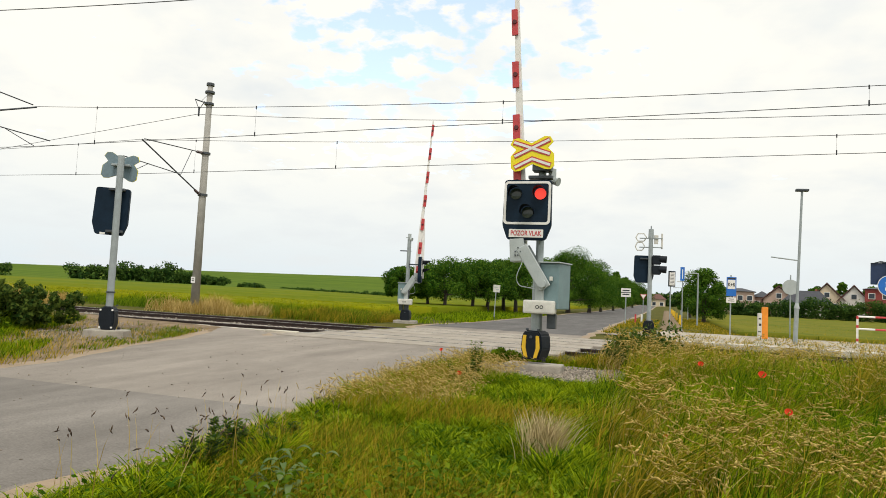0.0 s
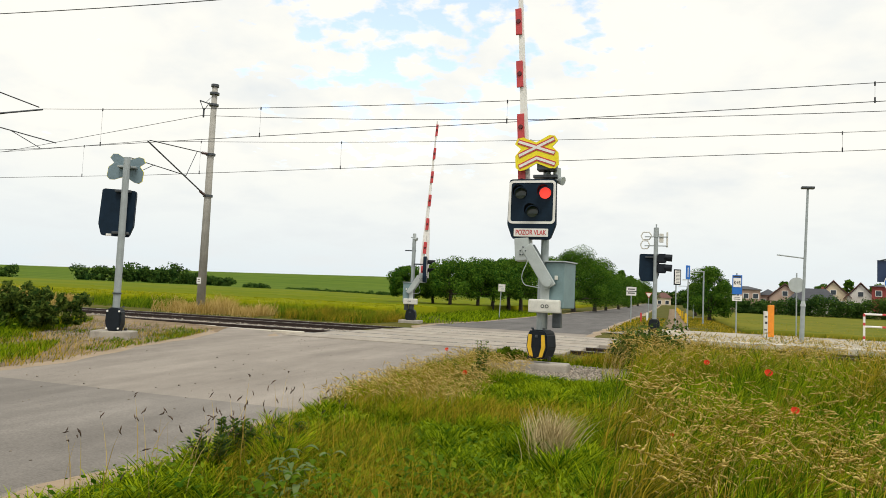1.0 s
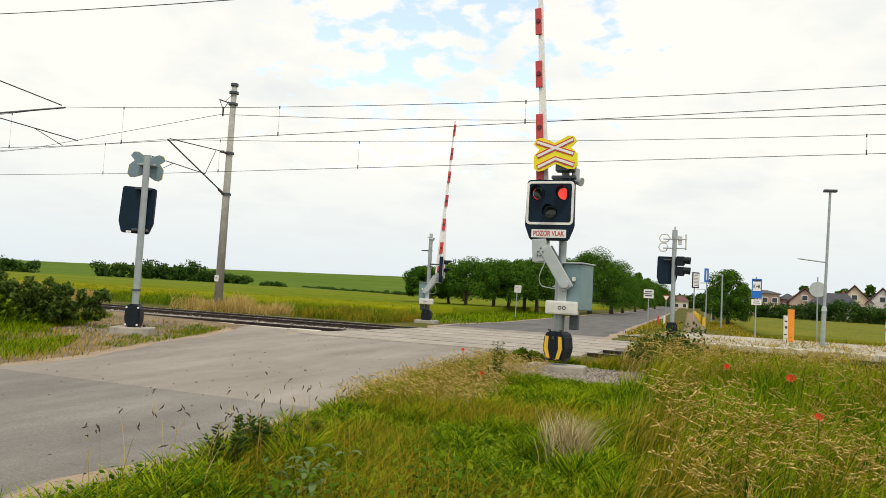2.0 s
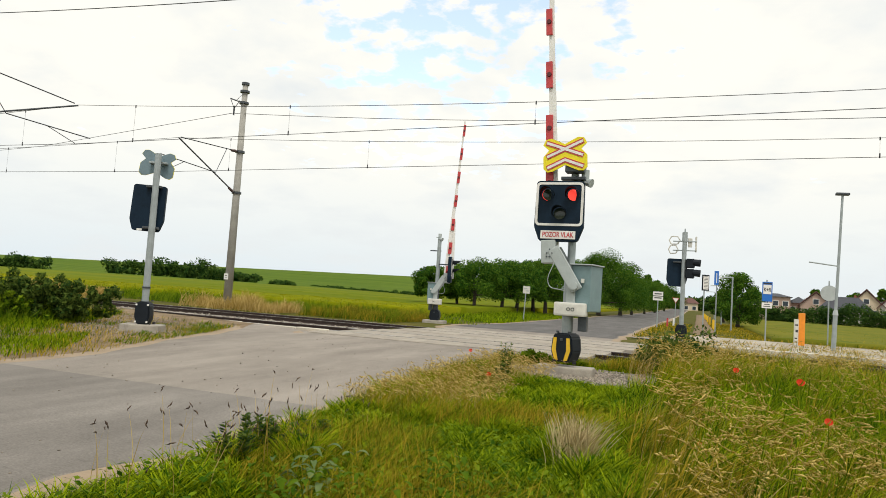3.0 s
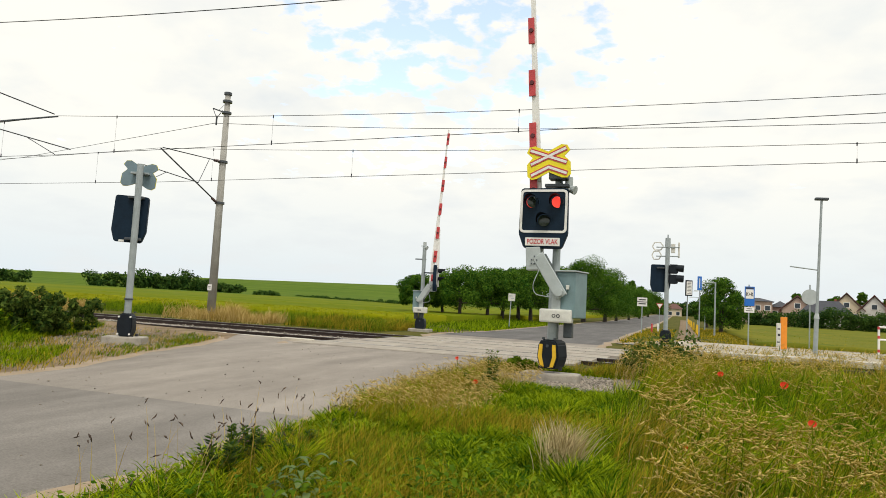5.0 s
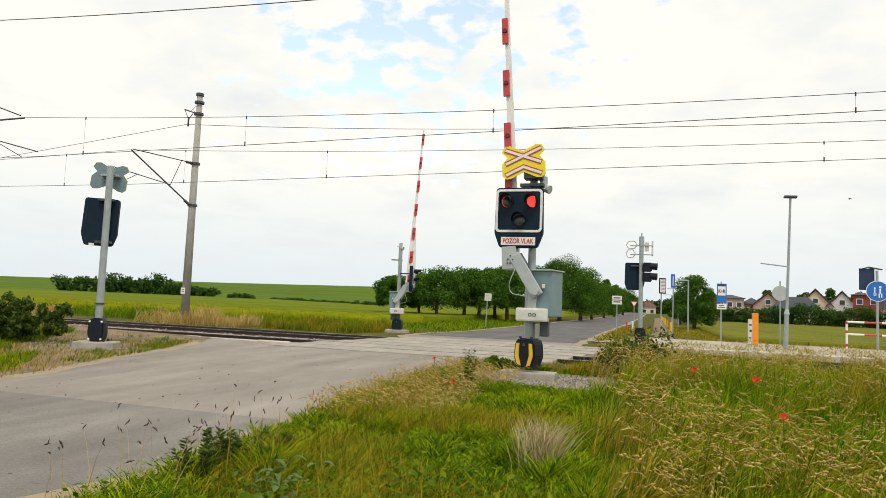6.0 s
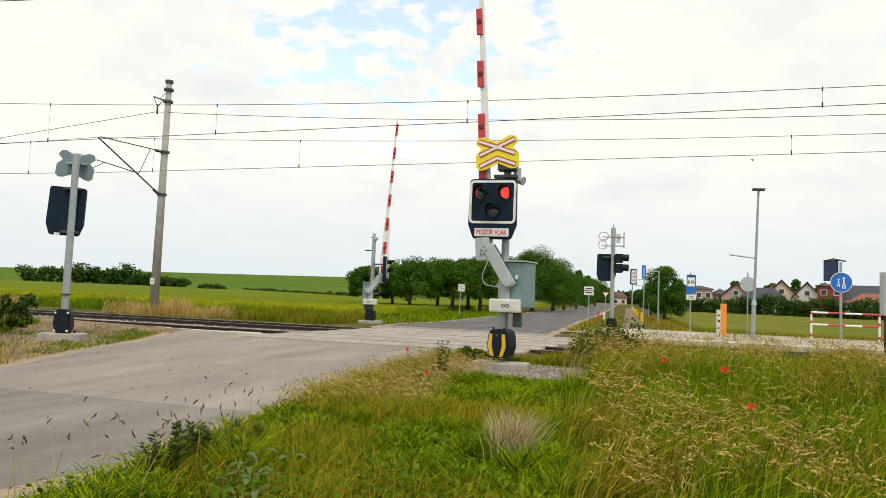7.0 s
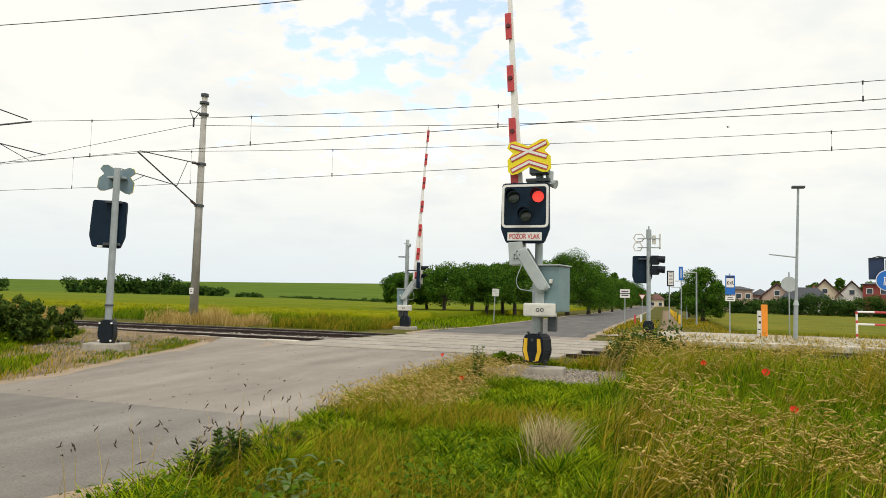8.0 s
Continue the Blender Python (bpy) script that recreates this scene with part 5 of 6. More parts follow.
hedge_row("far_wood", [at_az(-46.9, 340), at_az(-38.2, 340)], 9.6, 9, 110, 0.65, 5, "dark distant belt of trees across the fields", even=0.25)
hedge_row("far_wood", [at_az(-38.4, 320), at_az(-35.6, 310)], 5.8, 7, 100, 0.5, 15, "lower end of the distant belt of trees", even=0.4)
hedge_row("far_bushes", [at_az(-34.6, 250), at_az(-32.9, 250)], 2.7, 5, 90, 0.4, 6, "dark clump of bushes in the fields")
hedge_row("far_bushes", [at_az(-54.5, 300), at_az(-51.0, 300)], 6.0, 8, 90, 0.5, 7, "dark clump of distant bushes")
hedge_row("field_hedge", [at_az(-31.4, 330), at_az(-27, 200), at_az(-22.5, 135)], 1.0, 1.2, 60, 0.16, 16, "thin dark hedge along a field track")
hedge_row("right_hedge", [at_az(3.5, 132), at_az(12, 130), at_az(26, 128)], 3.4, 3.5, 210, 0.17, 8, "long dark green hedge before the houses", even=0.9)
hedge_row("far_wood", [at_az(-6, 300), at_az(0, 290), at_az(5, 270)], 9.0, 10, 60, 0.7, 9, "green trees far along the road")
hedge_row("left_bush", [(-20.5, 11.8), (-16.8, 12.2), (-14.5, 13.2)], 1.45, 1.7, 70, 0.052, 10, "dusty dark green bushes on the opposite verge", M_BUSH, rad=0.15, levels=6, gap=0.05)
hedge_row("left_bush", [(-20.5, 11.2), (-17.4, 11.6), (-15.2, 12.4)], 1.0, 1.3, 60, 0.045, 17, "lighter green leafy growth before the bushes", M_WEED, rad=0.14, levels=5, gap=0.07)
hedge_row("verge_bush", [(-0.75, 13.6), (-0.15, 14.3)], 0.98, 0.9, 220, 0.042, 13, "dark green bush beside the mast", M_BUSH)
hedge_row("verge_bush", [(-3.25, 13.9), (-2.85, 14.0)], 0.45, 0.5, 260, 0.03, 14, "low green bush beside the mast base", M_WEED)


# ---- fields ----
def crop(name, xs, ys, lift, mt, label):
    """A standing crop as a thick slab over the ground."""
    X, Y = np.meshgrid(xs, ys, indexing="ij")
    rng = np.random.default_rng(9)
    Z = gz(X, Y) + lift + rng.normal(0, 0.035, X.shape)
    n, m = X.shape
    V = np.concatenate([np.stack([X, Y, Z], -1).reshape(-1, 3), np.stack([X, Y, gz(X, Y) - 0.05], -1).reshape(-1, 3)])
    i = np.arange(n * m).reshape(n, m)
    F = [np.stack([i[:-1, :-1], i[1:, :-1], i[1:, 1:], i[:-1, 1:]], -1).reshape(-1, 4)]
    for e in (i[:, 0], i[-1], i[::-1, -1], i[0, ::-1]):
        F.append(np.stack([e[:-1], e[:-1] + n * m, e[1:] + n * m, e[1:]], -1))
    return raw_mesh(name, V, np.concatenate(F), mt, label, "field", "structure", smooth=True)


crop("near_field", axis((-420, -60, 60), (-60, -14, 90)), axis((31.5, 41, 30)), 0.5, M_FIELD, "yellow-green ripening crop field")
crop("second_field", axis((-420, -60, 60), (-60, -14, 90)), axis((41.8, 60, 40), (60, 170, 40)), 0.5, M_FIELDMID, "half-ripe green crop field beyond a narrow balk")
crop("middle_field", axis((-600, -30, 60)), axis((172, 240, 30), (240, 300, 12)), 0.4, M_FIELDFAR, "green crop field beyond a field track")
crop("far_field", axis((-2400, -30, 90)), axis((303, 900, 60)), 0.3, M_FIELDFAR, "distant green field on the hill")
crop("roadside_field", axis((-30, -13.8, 30)), axis((62, 170, 60)), 0.45, M_FIELD, "yellow-green field behind the fruit trees")
crop("right_field", axis((3.6, 60, 60), (60, 160, 20)), axis((38.5, 128, 90)), 0.16, M_MEADOW, "yellow-green meadow before the hedge")


# ---- station furniture and signs ----
def sign_post(name, x, y, z0, height, r, label, category, lean=0.0):
    t = thing(name, label, category, pose(x, y, z0, 0, lean, 0))
    part("post", tube((0, 0, -0.1), (0, 0, height), r, seg=12), M_GALV, t)
    return t


def plate(t, name, cx, cz, w, h, mt, label="", y=-0.05, m=None, d=0.015):
    p = part(name, bbox(0, 0, 0, w, d, h, 0.003, seg=1), mt, t, label)
    p.matrix_local = Matrix.Translation((cx, y, cz)) @ (m or Matrix())
    return p


def bars(p, rows, mt, y=-0.011):
    for cx, cz, w, h in rows:
        part("bar", bbox(cx, y, cz, w, 0.004, h, 0.0), mt, p)


def furniture():
    # bus stop sign: blue with a white field, white plate below
    t = sign_post("bus_stop_sign", 2.86, 34, 0.28, 2.75, 0.03, "blue and white bus stop sign on a thin post", "sign")
    p = plate(t, "sign_plate", 0.02, 2.22, 0.42, 0.88, M_BLUE)
    w = plate(p, "white_field", 0, 0.10, 0.33, 0.42, M_WHITE, y=-0.012)
    cu = bpy.data.curves.new("lettering", "FONT")
    cu.body, cu.size, cu.align_x, cu.align_y, cu.extrude, cu.offset = "K+R", 0.19, "CENTER", "CENTER", 0.0015, 0.004
    cu.materials.append(M_DKTEXT)
    tx = new("lettering", cu)
    tx.parent = w
    tx.matrix_local = Matrix.Translation((0, -0.011, -0.02)) @ Matrix.Rotation(radians(90), 4, "X") @ Matrix.Diagonal((0.85, 1.25, 1, 1))
    plate(p, "dark_band", 0, 0.37, 0.33, 0.06, M_DKTEXT, y=-0.012)
    q = plate(t, "lower_plate", 0.02, 1.60, 0.42, 0.25, M_WHITE)
    bars(q, [(0, 0.05, 0.22, 0.03), (0, -0.04, 0.28, 0.03)], M_DKTEXT)
    # timetable board
    t = sign_post("timetable_board", 0.24, 36, 0.28, 2.95, 0.03, "dark framed timetable board on a post", "sign")
    p = plate(t, "board_frame", 0.05, 2.55, 0.36, 0.78, M_BLACK, m=Matrix.Rotation(radians(30), 4, "Z"), d=0.06)
    p2 = plate(p, "paper", 0, 0, 0.28, 0.66, M_WHITE, y=-0.033)
    bars(p2, [(0, 0.3 - 0.07 * k, 0.2, 0.02) for k in range(9)], M_DKTEXT)
    # slim blue sign
    t = sign_post("blue_sign", 0.85, 38, 0.28, 3.25, 0.03, "slim blue sign on a thin post", "sign")
    p = plate(t, "sign_plate", -0.02, 2.9, 0.26, 0.72, M_BLUE, m=Matrix.Rotation(radians(35), 4, "Z"))
    bars(p, [(0, 0, 0.05, 0.5)], M_WHITE)
    # round sign seen from behind
    t = sign_post("round_sign", 5.65, 36, 0.22, 3.0, 0.03, "round grey sign seen from behind on a post", "sign")
    bm = bmesh.new()
    cyl(bm, (0, -0.06, 2.42), (0, -0.045, 2.42), 0.36, seg=36)
    part("sign_disc", bm, M_GREYPAINT, t)
    bm = bmesh.new()
    box(bm, 0, -0.035, 2.55, 0.42, 0.02, 0.04); box(bm, 0, -0.035, 2.28, 0.42, 0.02, 0.04)
    part("sign_clamp", bm, M_GALV, t)
    # footpath sign
    t = sign_post("footpath_sign", 8.9, 33, 0.28, 3.35, 0.055, "round blue footpath sign on a grey post", "sign")
    bm = bmesh.new()
    cyl(bm, (0, -0.08, 2.48), (0, -0.065, 2.48), 0.41, seg=40)
    d = part("sign_disc", bm, M_BLUE, t)
    bm = bmesh.new()
    cyl(bm, (0, -0.07, 2.48), (0, -0.062, 2.48), 0.44, seg=40)
    part("sign_rim", bm, M_WHITE, t)
    bm = bmesh.new()
    for cx, k in ((0.09, 1.0), (-0.11, 0.72)):
        box(bm, cx, -0.083, 2.48, 0.06 * k, 0.004, 0.22 * k)
        box(bm, cx - 0.04 * k, -0.083, 2.48 - 0.19 * k, 0.045 * k, 0.004, 0.18 * k, )
        box(bm, cx + 0.05 * k, -0.083, 2.48 - 0.19 * k, 0.045 * k, 0.004, 0.18 * k)
        cyl(bm, (cx, -0.085, 2.48 + 0.17 * k), (cx, -0.081, 2.48 + 0.17 * k), 0.05 * k, seg=12)
    part("sign_symbol", bm, M_WHITE, d)
    part("blue_board", bbox(-0.36, 0.10, 2.98, 0.58, 0.05, 0.92, 0.01), M_NAVY, t, "dark blue name board seen at a slant")
    bm = bmesh.new()
    prism(bm, [(-0.68, 3.40), (-0.30, 3.52), (0.22, 3.42), (0.20, 3.38), (-0.30, 3.46)], 0.0, 0.16)
    part("board_roof", bm, M_STEELDARK, t)
    # white and red railing
    t = thing("railing", "red and white banded tube railing on the platform", "railing", pose(7.75, 33, 0.28))
    for x in (0.0, 2.62):
        p = part("rail_post", tube((x, 0, -0.05), (x, 0, 1.16), 0.045), M_WHITE, t)
        for z in (0.15, 0.72, 1.1):
            part("red_band", tube((x, 0, z - 0.06), (x, 0, z + 0.06), 0.049), M_RED, p)
    for z in (0.62, 1.14):
        for k in range(4):
            part("rail_bar", tube((0.655 * k, 0, z), (0.655 * (k + 1), 0, z), 0.042), M_RED if k % 2 else M_WHITE, t)
    # orange ticket pillar with white post
    t = thing("ticket_pillar", "orange ticket machine pillar on the platform", "ticket machine", pose(3.95, 32, 0.27))
    part("pillar_body", bbox(0.1, 0, 0.68, 0.24, 0.22, 1.36, 0.02), M_ORANGE, t)
    part("pillar_front", bbox(-0.10, -0.02, 0.55, 0.16, 0.2, 1.08, 0.02), M_DIRTYWHITE, t, "white stained front")
    bars(t, [(-0.10, 0.85, 0.1, 0.06), (-0.09, 0.6, 0.09, 0.1), (-0.11, 0.3, 0.1, 0.05)], M_DKTEXT, y=-0.124)
    # lamp post
    t = thing("platform_lamp", "tall grey platform lamp post with a flat twin head", "street lamp", pose(4.74, 29, 0.27, 0, 1.6, 0))
    part("lamp_foot", tube((0, 0, -0.05), (0, 0, 1.35), 0.085, 0.08, 16), M_GALV, t)
    part("lamp_collar", tube((0, 0, 1.35), (0, 0, 1.55), 0.105, 0.06, 16), M_GREYPAINT, t)
    part("lamp_shaft", tube((0, 0, 1.5), (0, 0, 5.85), 0.055, 0.042, 16), M_GALV, t)
    bm = bbox(0, 0, 5.90, 0.46, 0.26, 0.09, 0.025)
    part("lamp_head", bm, M_STEELDARK, t, "flat dark lamp head")
    part("side_arm", tube((0, 0, 3.18), (-0.98, 0, 3.27), 0.025), M_GALV, t)
    # signs beside the far road
    t = sign_post("direction_sign", -2.43, 46, 0.14, 2.35, 0.035, "white lettered road sign on a thin post", "sign")
    p = plate(t, "sign_plate", 0, 2.05, 0.62, 0.56, M_WHITE)
    bars(p, [(0, 0.14, 0.44, 0.07), (0, -0.12, 0.44, 0.07)], M_DKTEXT)
    plate(p, "dark_band", 0, 0.0, 0.62, 0.05, M_DKTEXT, y=-0.010)
    t = sign_post("yield_sign", -1.75, 60, 0.14, 2.2, 0.035, "small triangular road sign on a post", "sign")
    bm = bmesh.new()
    prism(bm, [(-0.28, 2.2), (0.28, 2.2), (0.0, 1.72)], -0.06, -0.04)
    part("sign_plate", bm, M_RED, t)
    bm = bmesh.new()
    prism(bm, [(-0.22, 2.16), (0.22, 2.16), (0.0, 1.79)], -0.068, -0.061)
    part("sign_centre", bm, M_WHITE, t)
    t = sign_post("small_sign", -9.72, 40, 0.14, 2.05, 0.03, "small pale sign with faded print on a post", "sign", 2.0)
    p = plate(t, "sign_plate", 0.04, 1.86, 0.42, 0.44, M_DIRTYWHITE)
    bars(p, [(-0.05, 0.08, 0.2, 0.06), (0.05, -0.06, 0.2, 0.06)], M_GREYPAINT)
    for k, (x, y) in enumerate(((-1.95, 50), (-1.6, 52))):
        t = thing("delineator", "small red and white road marker post", "marker post", pose(x, y, 0.12))
        part("marker_body", bbox(0, 0, 0.32, 0.12, 0.08, 0.66, 0.015), M_WHITE if k else M_RED, t)
    # path lamps and yellow bollards along the footpath
    for k, (x, y) in enumerate(((2.2, 52), (2.1, 70), (2.0, 95))):
        t = thing("path_lamp", "slim grey path lamp with a short arm", "street lamp", pose(x, y, 0.12), "lamps along the footpath")
        part("lamp_post", tube((0, 0, -0.05), (0, 0, 3.75), 0.06, 0.05), M_GALV, t)
        part("lamp_arm", bbox(-0.5, 0, 3.75, 1.1, 0.09, 0.07, 0.01), M_GREYPAINT, t)
        part("lamp_glass", bbox(-0.9, 0, 3.70, 0.4, 0.14, 0.05, 0.01), M_WHITE, t)
    for k in range(6):
        y = 52 + k * 15
        t = thing("bollard", "short yellow concrete bollard along the footpath", "bollard", pose(1.05 + 0.007 * k, y, 0.1), "bollards along the footpath")
        part("bollard_body", tube((0, 0, 0), (0, 0, 0.75), 0.10, 0.08, 10), M_STRIPE, t)
    strip("footpath", axis((35, 150, 60)), lambda y: -0.15 + 0 * y, lambda y: 0.95 + 0 * y, 0.05, M_EARTH, "brown gravel footpath beside the road", cols=4, wob=0.1, category="path")
    strip("side_apron", axis((29.2, 35, 20)), lambda y: np.interp(y, [29, 35], [-2.6, -1.0]), lambda y: np.interp(y, [29, 31, 35], [0.6, 3.4, 3.9]), 0.04, M_CONC, "pale concrete apron at the platform end", cols=6, wob=0.2, category="pavement")


furniture()


def edge_post():
    t = thing("signal_cabinet_post", "grey steel cabinet on a rusty post beside the track", "cabinet", pose(7.78, 24.0, 0.05))
    part("rust_post", bbox(0.02, 0, 0.65, 0.24, 0.22, 1.5, 0.02), M_RUST, t, "rusty steel post")
    part("cabinet_box", bbox(0.06, 0, 2.05, 0.5, 0.4, 1.35, 0.03), M_GREYPAINT, t)


edge_post()


# ---- houses ----
M_PLASTER = mat("cream_plaster", (0.62, 0.52, 0.38), 0.9, 0.0, 0.12, 0.6)
M_PLASTERW = mat("white_plaster", (0.68, 0.66, 0.62), 0.9, 0.0, 0.1, 0.6)
M_PLASTERP = mat("pink_plaster", (0.46, 0.33, 0.27), 0.9, 0.0, 0.12, 0.6)
M_REDWALL = mat("dark_red_cladding", (0.26, 0.05, 0.045), 0.8, 0.0, 0.15, 0.8)
M_ROOFDARK = mat("dark_roof_tiles", (0.045, 0.048, 0.06), 0.7, 0.0, 0.25, 1.5, 0.3, 6)
M_ROOFRED = mat("red_roof_tiles", (0.24, 0.09, 0.055), 0.8, 0.0, 0.3, 1.5, 0.3, 6)
M_ROOFBROWN = mat("brown_roof_tiles", (0.12, 0.055, 0.045), 0.8, 0.0, 0.3, 1.5, 0.3, 6)
M_GLASS = mat("window_glass", (0.03, 0.04, 0.05), 0.08, 0.0, 0.2, 2)


def house(az, d, w, dep, eave, ridge, wall_m, roof_m, label, turn=0.0, gable=False, wins=3, chimney=False):
    x, y = at_az(az, d)
    t = thing("house", label, "house", pose(x, y, float(gz(x, y)) - 1.3, 0, 0, -az + turn), "houses behind the hedge")
    part("wall", bbox(0, 0, eave / 2 - 0.3, w, dep, eave + 0.6, 0.0), wall_m, t)
    o = 0.5
    bm = bmesh.new()
    if gable:
        prism(bm, [(-w / 2, eave), (w / 2, eave), (0, ridge - 0.25)], -dep / 2, dep / 2)
        part("gable_wall", bm, wall_m, t)
        bm = bmesh.new()
        prism(bm, [(-w / 2 - o, eave - 0.35), (0, ridge - 0.05), (w / 2 + o, eave - 0.35), (w / 2 + o, eave - 0.1), (0, ridge + 0.25), (-w / 2 - o, eave - 0.1)], -dep / 2 - o, dep / 2 + o)
    else:
        v = [bm.verts.new(c) for c in ((-w / 2 - o, -dep / 2 - o, eave), (w / 2 + o, -dep / 2 - o, eave), (w / 2 + o, dep / 2 + o, eave), (-w / 2 - o, dep / 2 + o, eave), (-w / 2 + dep * 0.3, 0, ridge), (w / 2 - dep * 0.3, 0, ridge))]
        for f in ((0, 1, 5, 4), (1, 2, 5), (2, 3, 4, 5), (3, 0, 4), (3, 2, 1, 0)):
            bm.faces.new([v[i] for i in f])
    roof = part("roof", bm, roof_m, t)
    if chimney:
        part("chimney", bbox(w * 0.18, 0.4, ridge - 0.1, 0.5, 0.5, 1.2, 0.0), M_ROOFRED, roof)
    rows = [(k, eave - 1.6) for k in range(wins)] + ([(-9, eave + (ridge - eave) * 0.28)] if gable else [])
    for k, zz in rows:
        cx = 0 if k == -9 else (k - (wins - 1) / 2) * w / wins
        f = part("window", bbox(cx, -dep / 2 - 0.03, zz, 1.35, 0.12, 1.35, 0.0), M_WHITE, t)
        part("pane", bbox(cx, -dep / 2 - 0.10, zz, 1.1, 0.05, 1.1, 0.0), M_GLASS, f)
    return t


house(5.15, 190, 8.6, 9, 6.6, 7.5, M_PLASTERP, M_ROOFDARK, "long house with a low dark roof behind the hedge", wins=4)
house(-0.55, 250, 5.0, 6, 3.8, 5.6, M_PLASTER, M_ROOFBROWN, "small cream house at the end of the footpath", wins=2)
house(7.0, 195, 4.6, 8, 5.4, 7.0, M_PLASTERP, M_ROOFDARK, "small house with a low dark roof", wins=2)
house(8.15, 190, 6.8, 9, 5.0, 8.2, M_PLASTERP, M_ROOFBROWN, "pink house with a brown tiled gable roof", gable=True, wins=2)
house(10.0, 178, 10.5, 9, 4.0, 7.2, M_PLASTERW, M_ROOFDARK, "white bungalow with a dark hipped roof", wins=4, chimney=True)
house(11.3, 200, 7.0, 9, 5.6, 9.6, M_PLASTER, M_ROOFBROWN, "cream house with a brown gable roof", gable=True, wins=2)
house(13.0, 200, 6.4, 9, 5.4, 9.2, M_PLASTERW, M_ROOFBROWN, "white house with a brown gable roof", gable=True, wins=2)
house(14.5, 188, 5.4, 8, 8.2, 8.8, M_REDWALL, M_ROOFDARK, "dark red clad house with a flat roof", wins=2, chimney=False)
house(16.4, 190, 13, 9, 5.2, 8.6, M_PLASTERW, M_ROOFDARK, "white house with a long dark roof", wins=5)
house(17.4, 170, 11, 9, 4.0, 6.4, M_PLASTERW, M_ROOFRED, "low house with a red tiled roof", wins=3)
house(19.6, 190, 11, 9, 5.2, 8.6, M_PLASTER, M_ROOFBROWN, "cream house with a brown roof", wins=4)


# ---- weeds and flowers in the foreground ----
def poppy(x, y, z, size=0.045, seed=0):
    rng = random.Random(seed)
    g = float(gz(x, y))
    t = thing("poppy", "red field poppy on a thin stem in the grass", "flower", pose(x, y, g), "poppies in the grass")
    part("stem", tube((0.03, 0.02, 0), (0, 0, z - g), 0.004, seg=5), M_WEED, t)
    for k in range(4):
        bm = bmesh.new()
        a0 = k * math.pi / 2 + rng.uniform(-0.2, 0.2)
        rings = []
        for i in range(4):
            f = i / 3
            rad, zz = size * (0.15 + 0.85 * f), size * (-0.3 + 1.1 * f * f)
            rings.append([bm.verts.new((rad * math.cos(a0 + s * (0.35 + 0.55 * f)), rad * math.sin(a0 + s * (0.35 + 0.55 * f)), z - g + zz + size * 0.12 * abs(s) * rng.uniform(-1, 1))) for s in (-1, -0.33, 0.33, 1)])
        for i in range(3):
            for j in range(3):
                bm.faces.new((rings[i][j], rings[i][j + 1], rings[i + 1][j + 1], rings[i + 1][j]))
        bmesh.ops.rotate(bm, verts=bm.verts[:], cent=(0, 0, z - g), matrix=Matrix.Rotation(radians(48), 3, "X"))
        part("petal", bm, M_POPPY, t)


def from_eye(az, depression, d):
    return d * math.sin(radians(az)), d * math.cos(radians(az)), 1.5 - d * math.tan(radians(depression))


for k, (az, dep, d, s) in enumerate(((2.75, 4.5, 9.5, 0.06), (7.1, 4.95, 8.3, 0.07), (-16.3, 6.5, 10.0, 0.06), (-17.9, 4.65, 12.4, 0.055), (8.9, 7.5, 6.6, 0.055), (-15.8, 11.9, 6.9, 0.03), (0.3, 10.2, 6.6, 0.03))):
    poppy(*from_eye(az, dep, d), s * 0.62, k)


def broadleaf(name, x, y, n, size, spread, material, label, seed, up=0.35):
    """A rosette of broad bent leaves."""
    rng = random.Random(seed)
    g = float(gz(x, y))
    t = thing(name, label, "weed", pose(x, y, g))
    for k in range(n):
        a = rng.uniform(0, 6.28)
        ln = size * rng.uniform(0.6, 1.15)
        w = ln * rng.uniform(0.32, 0.48)
        el = rng.uniform(0.25, 1.1)
        o = Vector((rng.gauss(0, spread), rng.gauss(0, spread), rng.uniform(0, up)))
        bm = bmesh.new()
        prev = None
        for i in range(6):
            f = i / 5
            e = el - 1.3 * f
            c = o + Vector((math.cos(a) * ln * f * math.cos(el * 0.6), math.sin(a) * ln * f * math.cos(el * 0.6), ln * (math.sin(el) * f - 0.75 * f * f)))
            ww = w * (0.12 + math.sin(math.pi * min(0.97, 0.12 + 0.85 * f)) * 0.88) / 2
            side = Vector((-math.sin(a), math.cos(a), 0)) * ww
            row = [bm.verts.new(c - side + Vector((0, 0, ww * 0.35))), bm.verts.new(c), bm.verts.new(c + side + Vector((0, 0, ww * 0.35)))]
            if prev:
                for j in range(2):
                    bm.faces.new((prev[j], prev[j + 1], row[j + 1], row[j]))
            prev = row
        part("leaf", bm, material, t, smooth=True)
    return t


broadleaf("dock_plant", *from_eye(-30.6, 0, 4.9)[:2], 70, 0.11, 0.13, M_PALEWEED, "pale green dock plant with broad leaves", 1)
broadleaf("dock_plant", *from_eye(-33.5, 0, 4.6)[:2], 40, 0.12, 0.15, M_WEED, "green broad-leaved weed at the verge", 2)
broadleaf("nettle_plant", *from_eye(-17.5, 0, 4.75)[:2], 55, 0.11, 0.18, M_WEED, "dark green broad-leaved weed in the grass", 3)
broadleaf("nettle_plant", *from_eye(-20.5, 0, 4.6)[:2], 50, 0.10, 0.17, M_WEED, "dark green broad-leaved weed in the grass", 4)
broadleaf("nettle_plant", *from_eye(-28.0, 0, 4.5)[:2], 46, 0.10, 0.17, M_WEED, "dark green broad-leaved weed in the grass", 5)


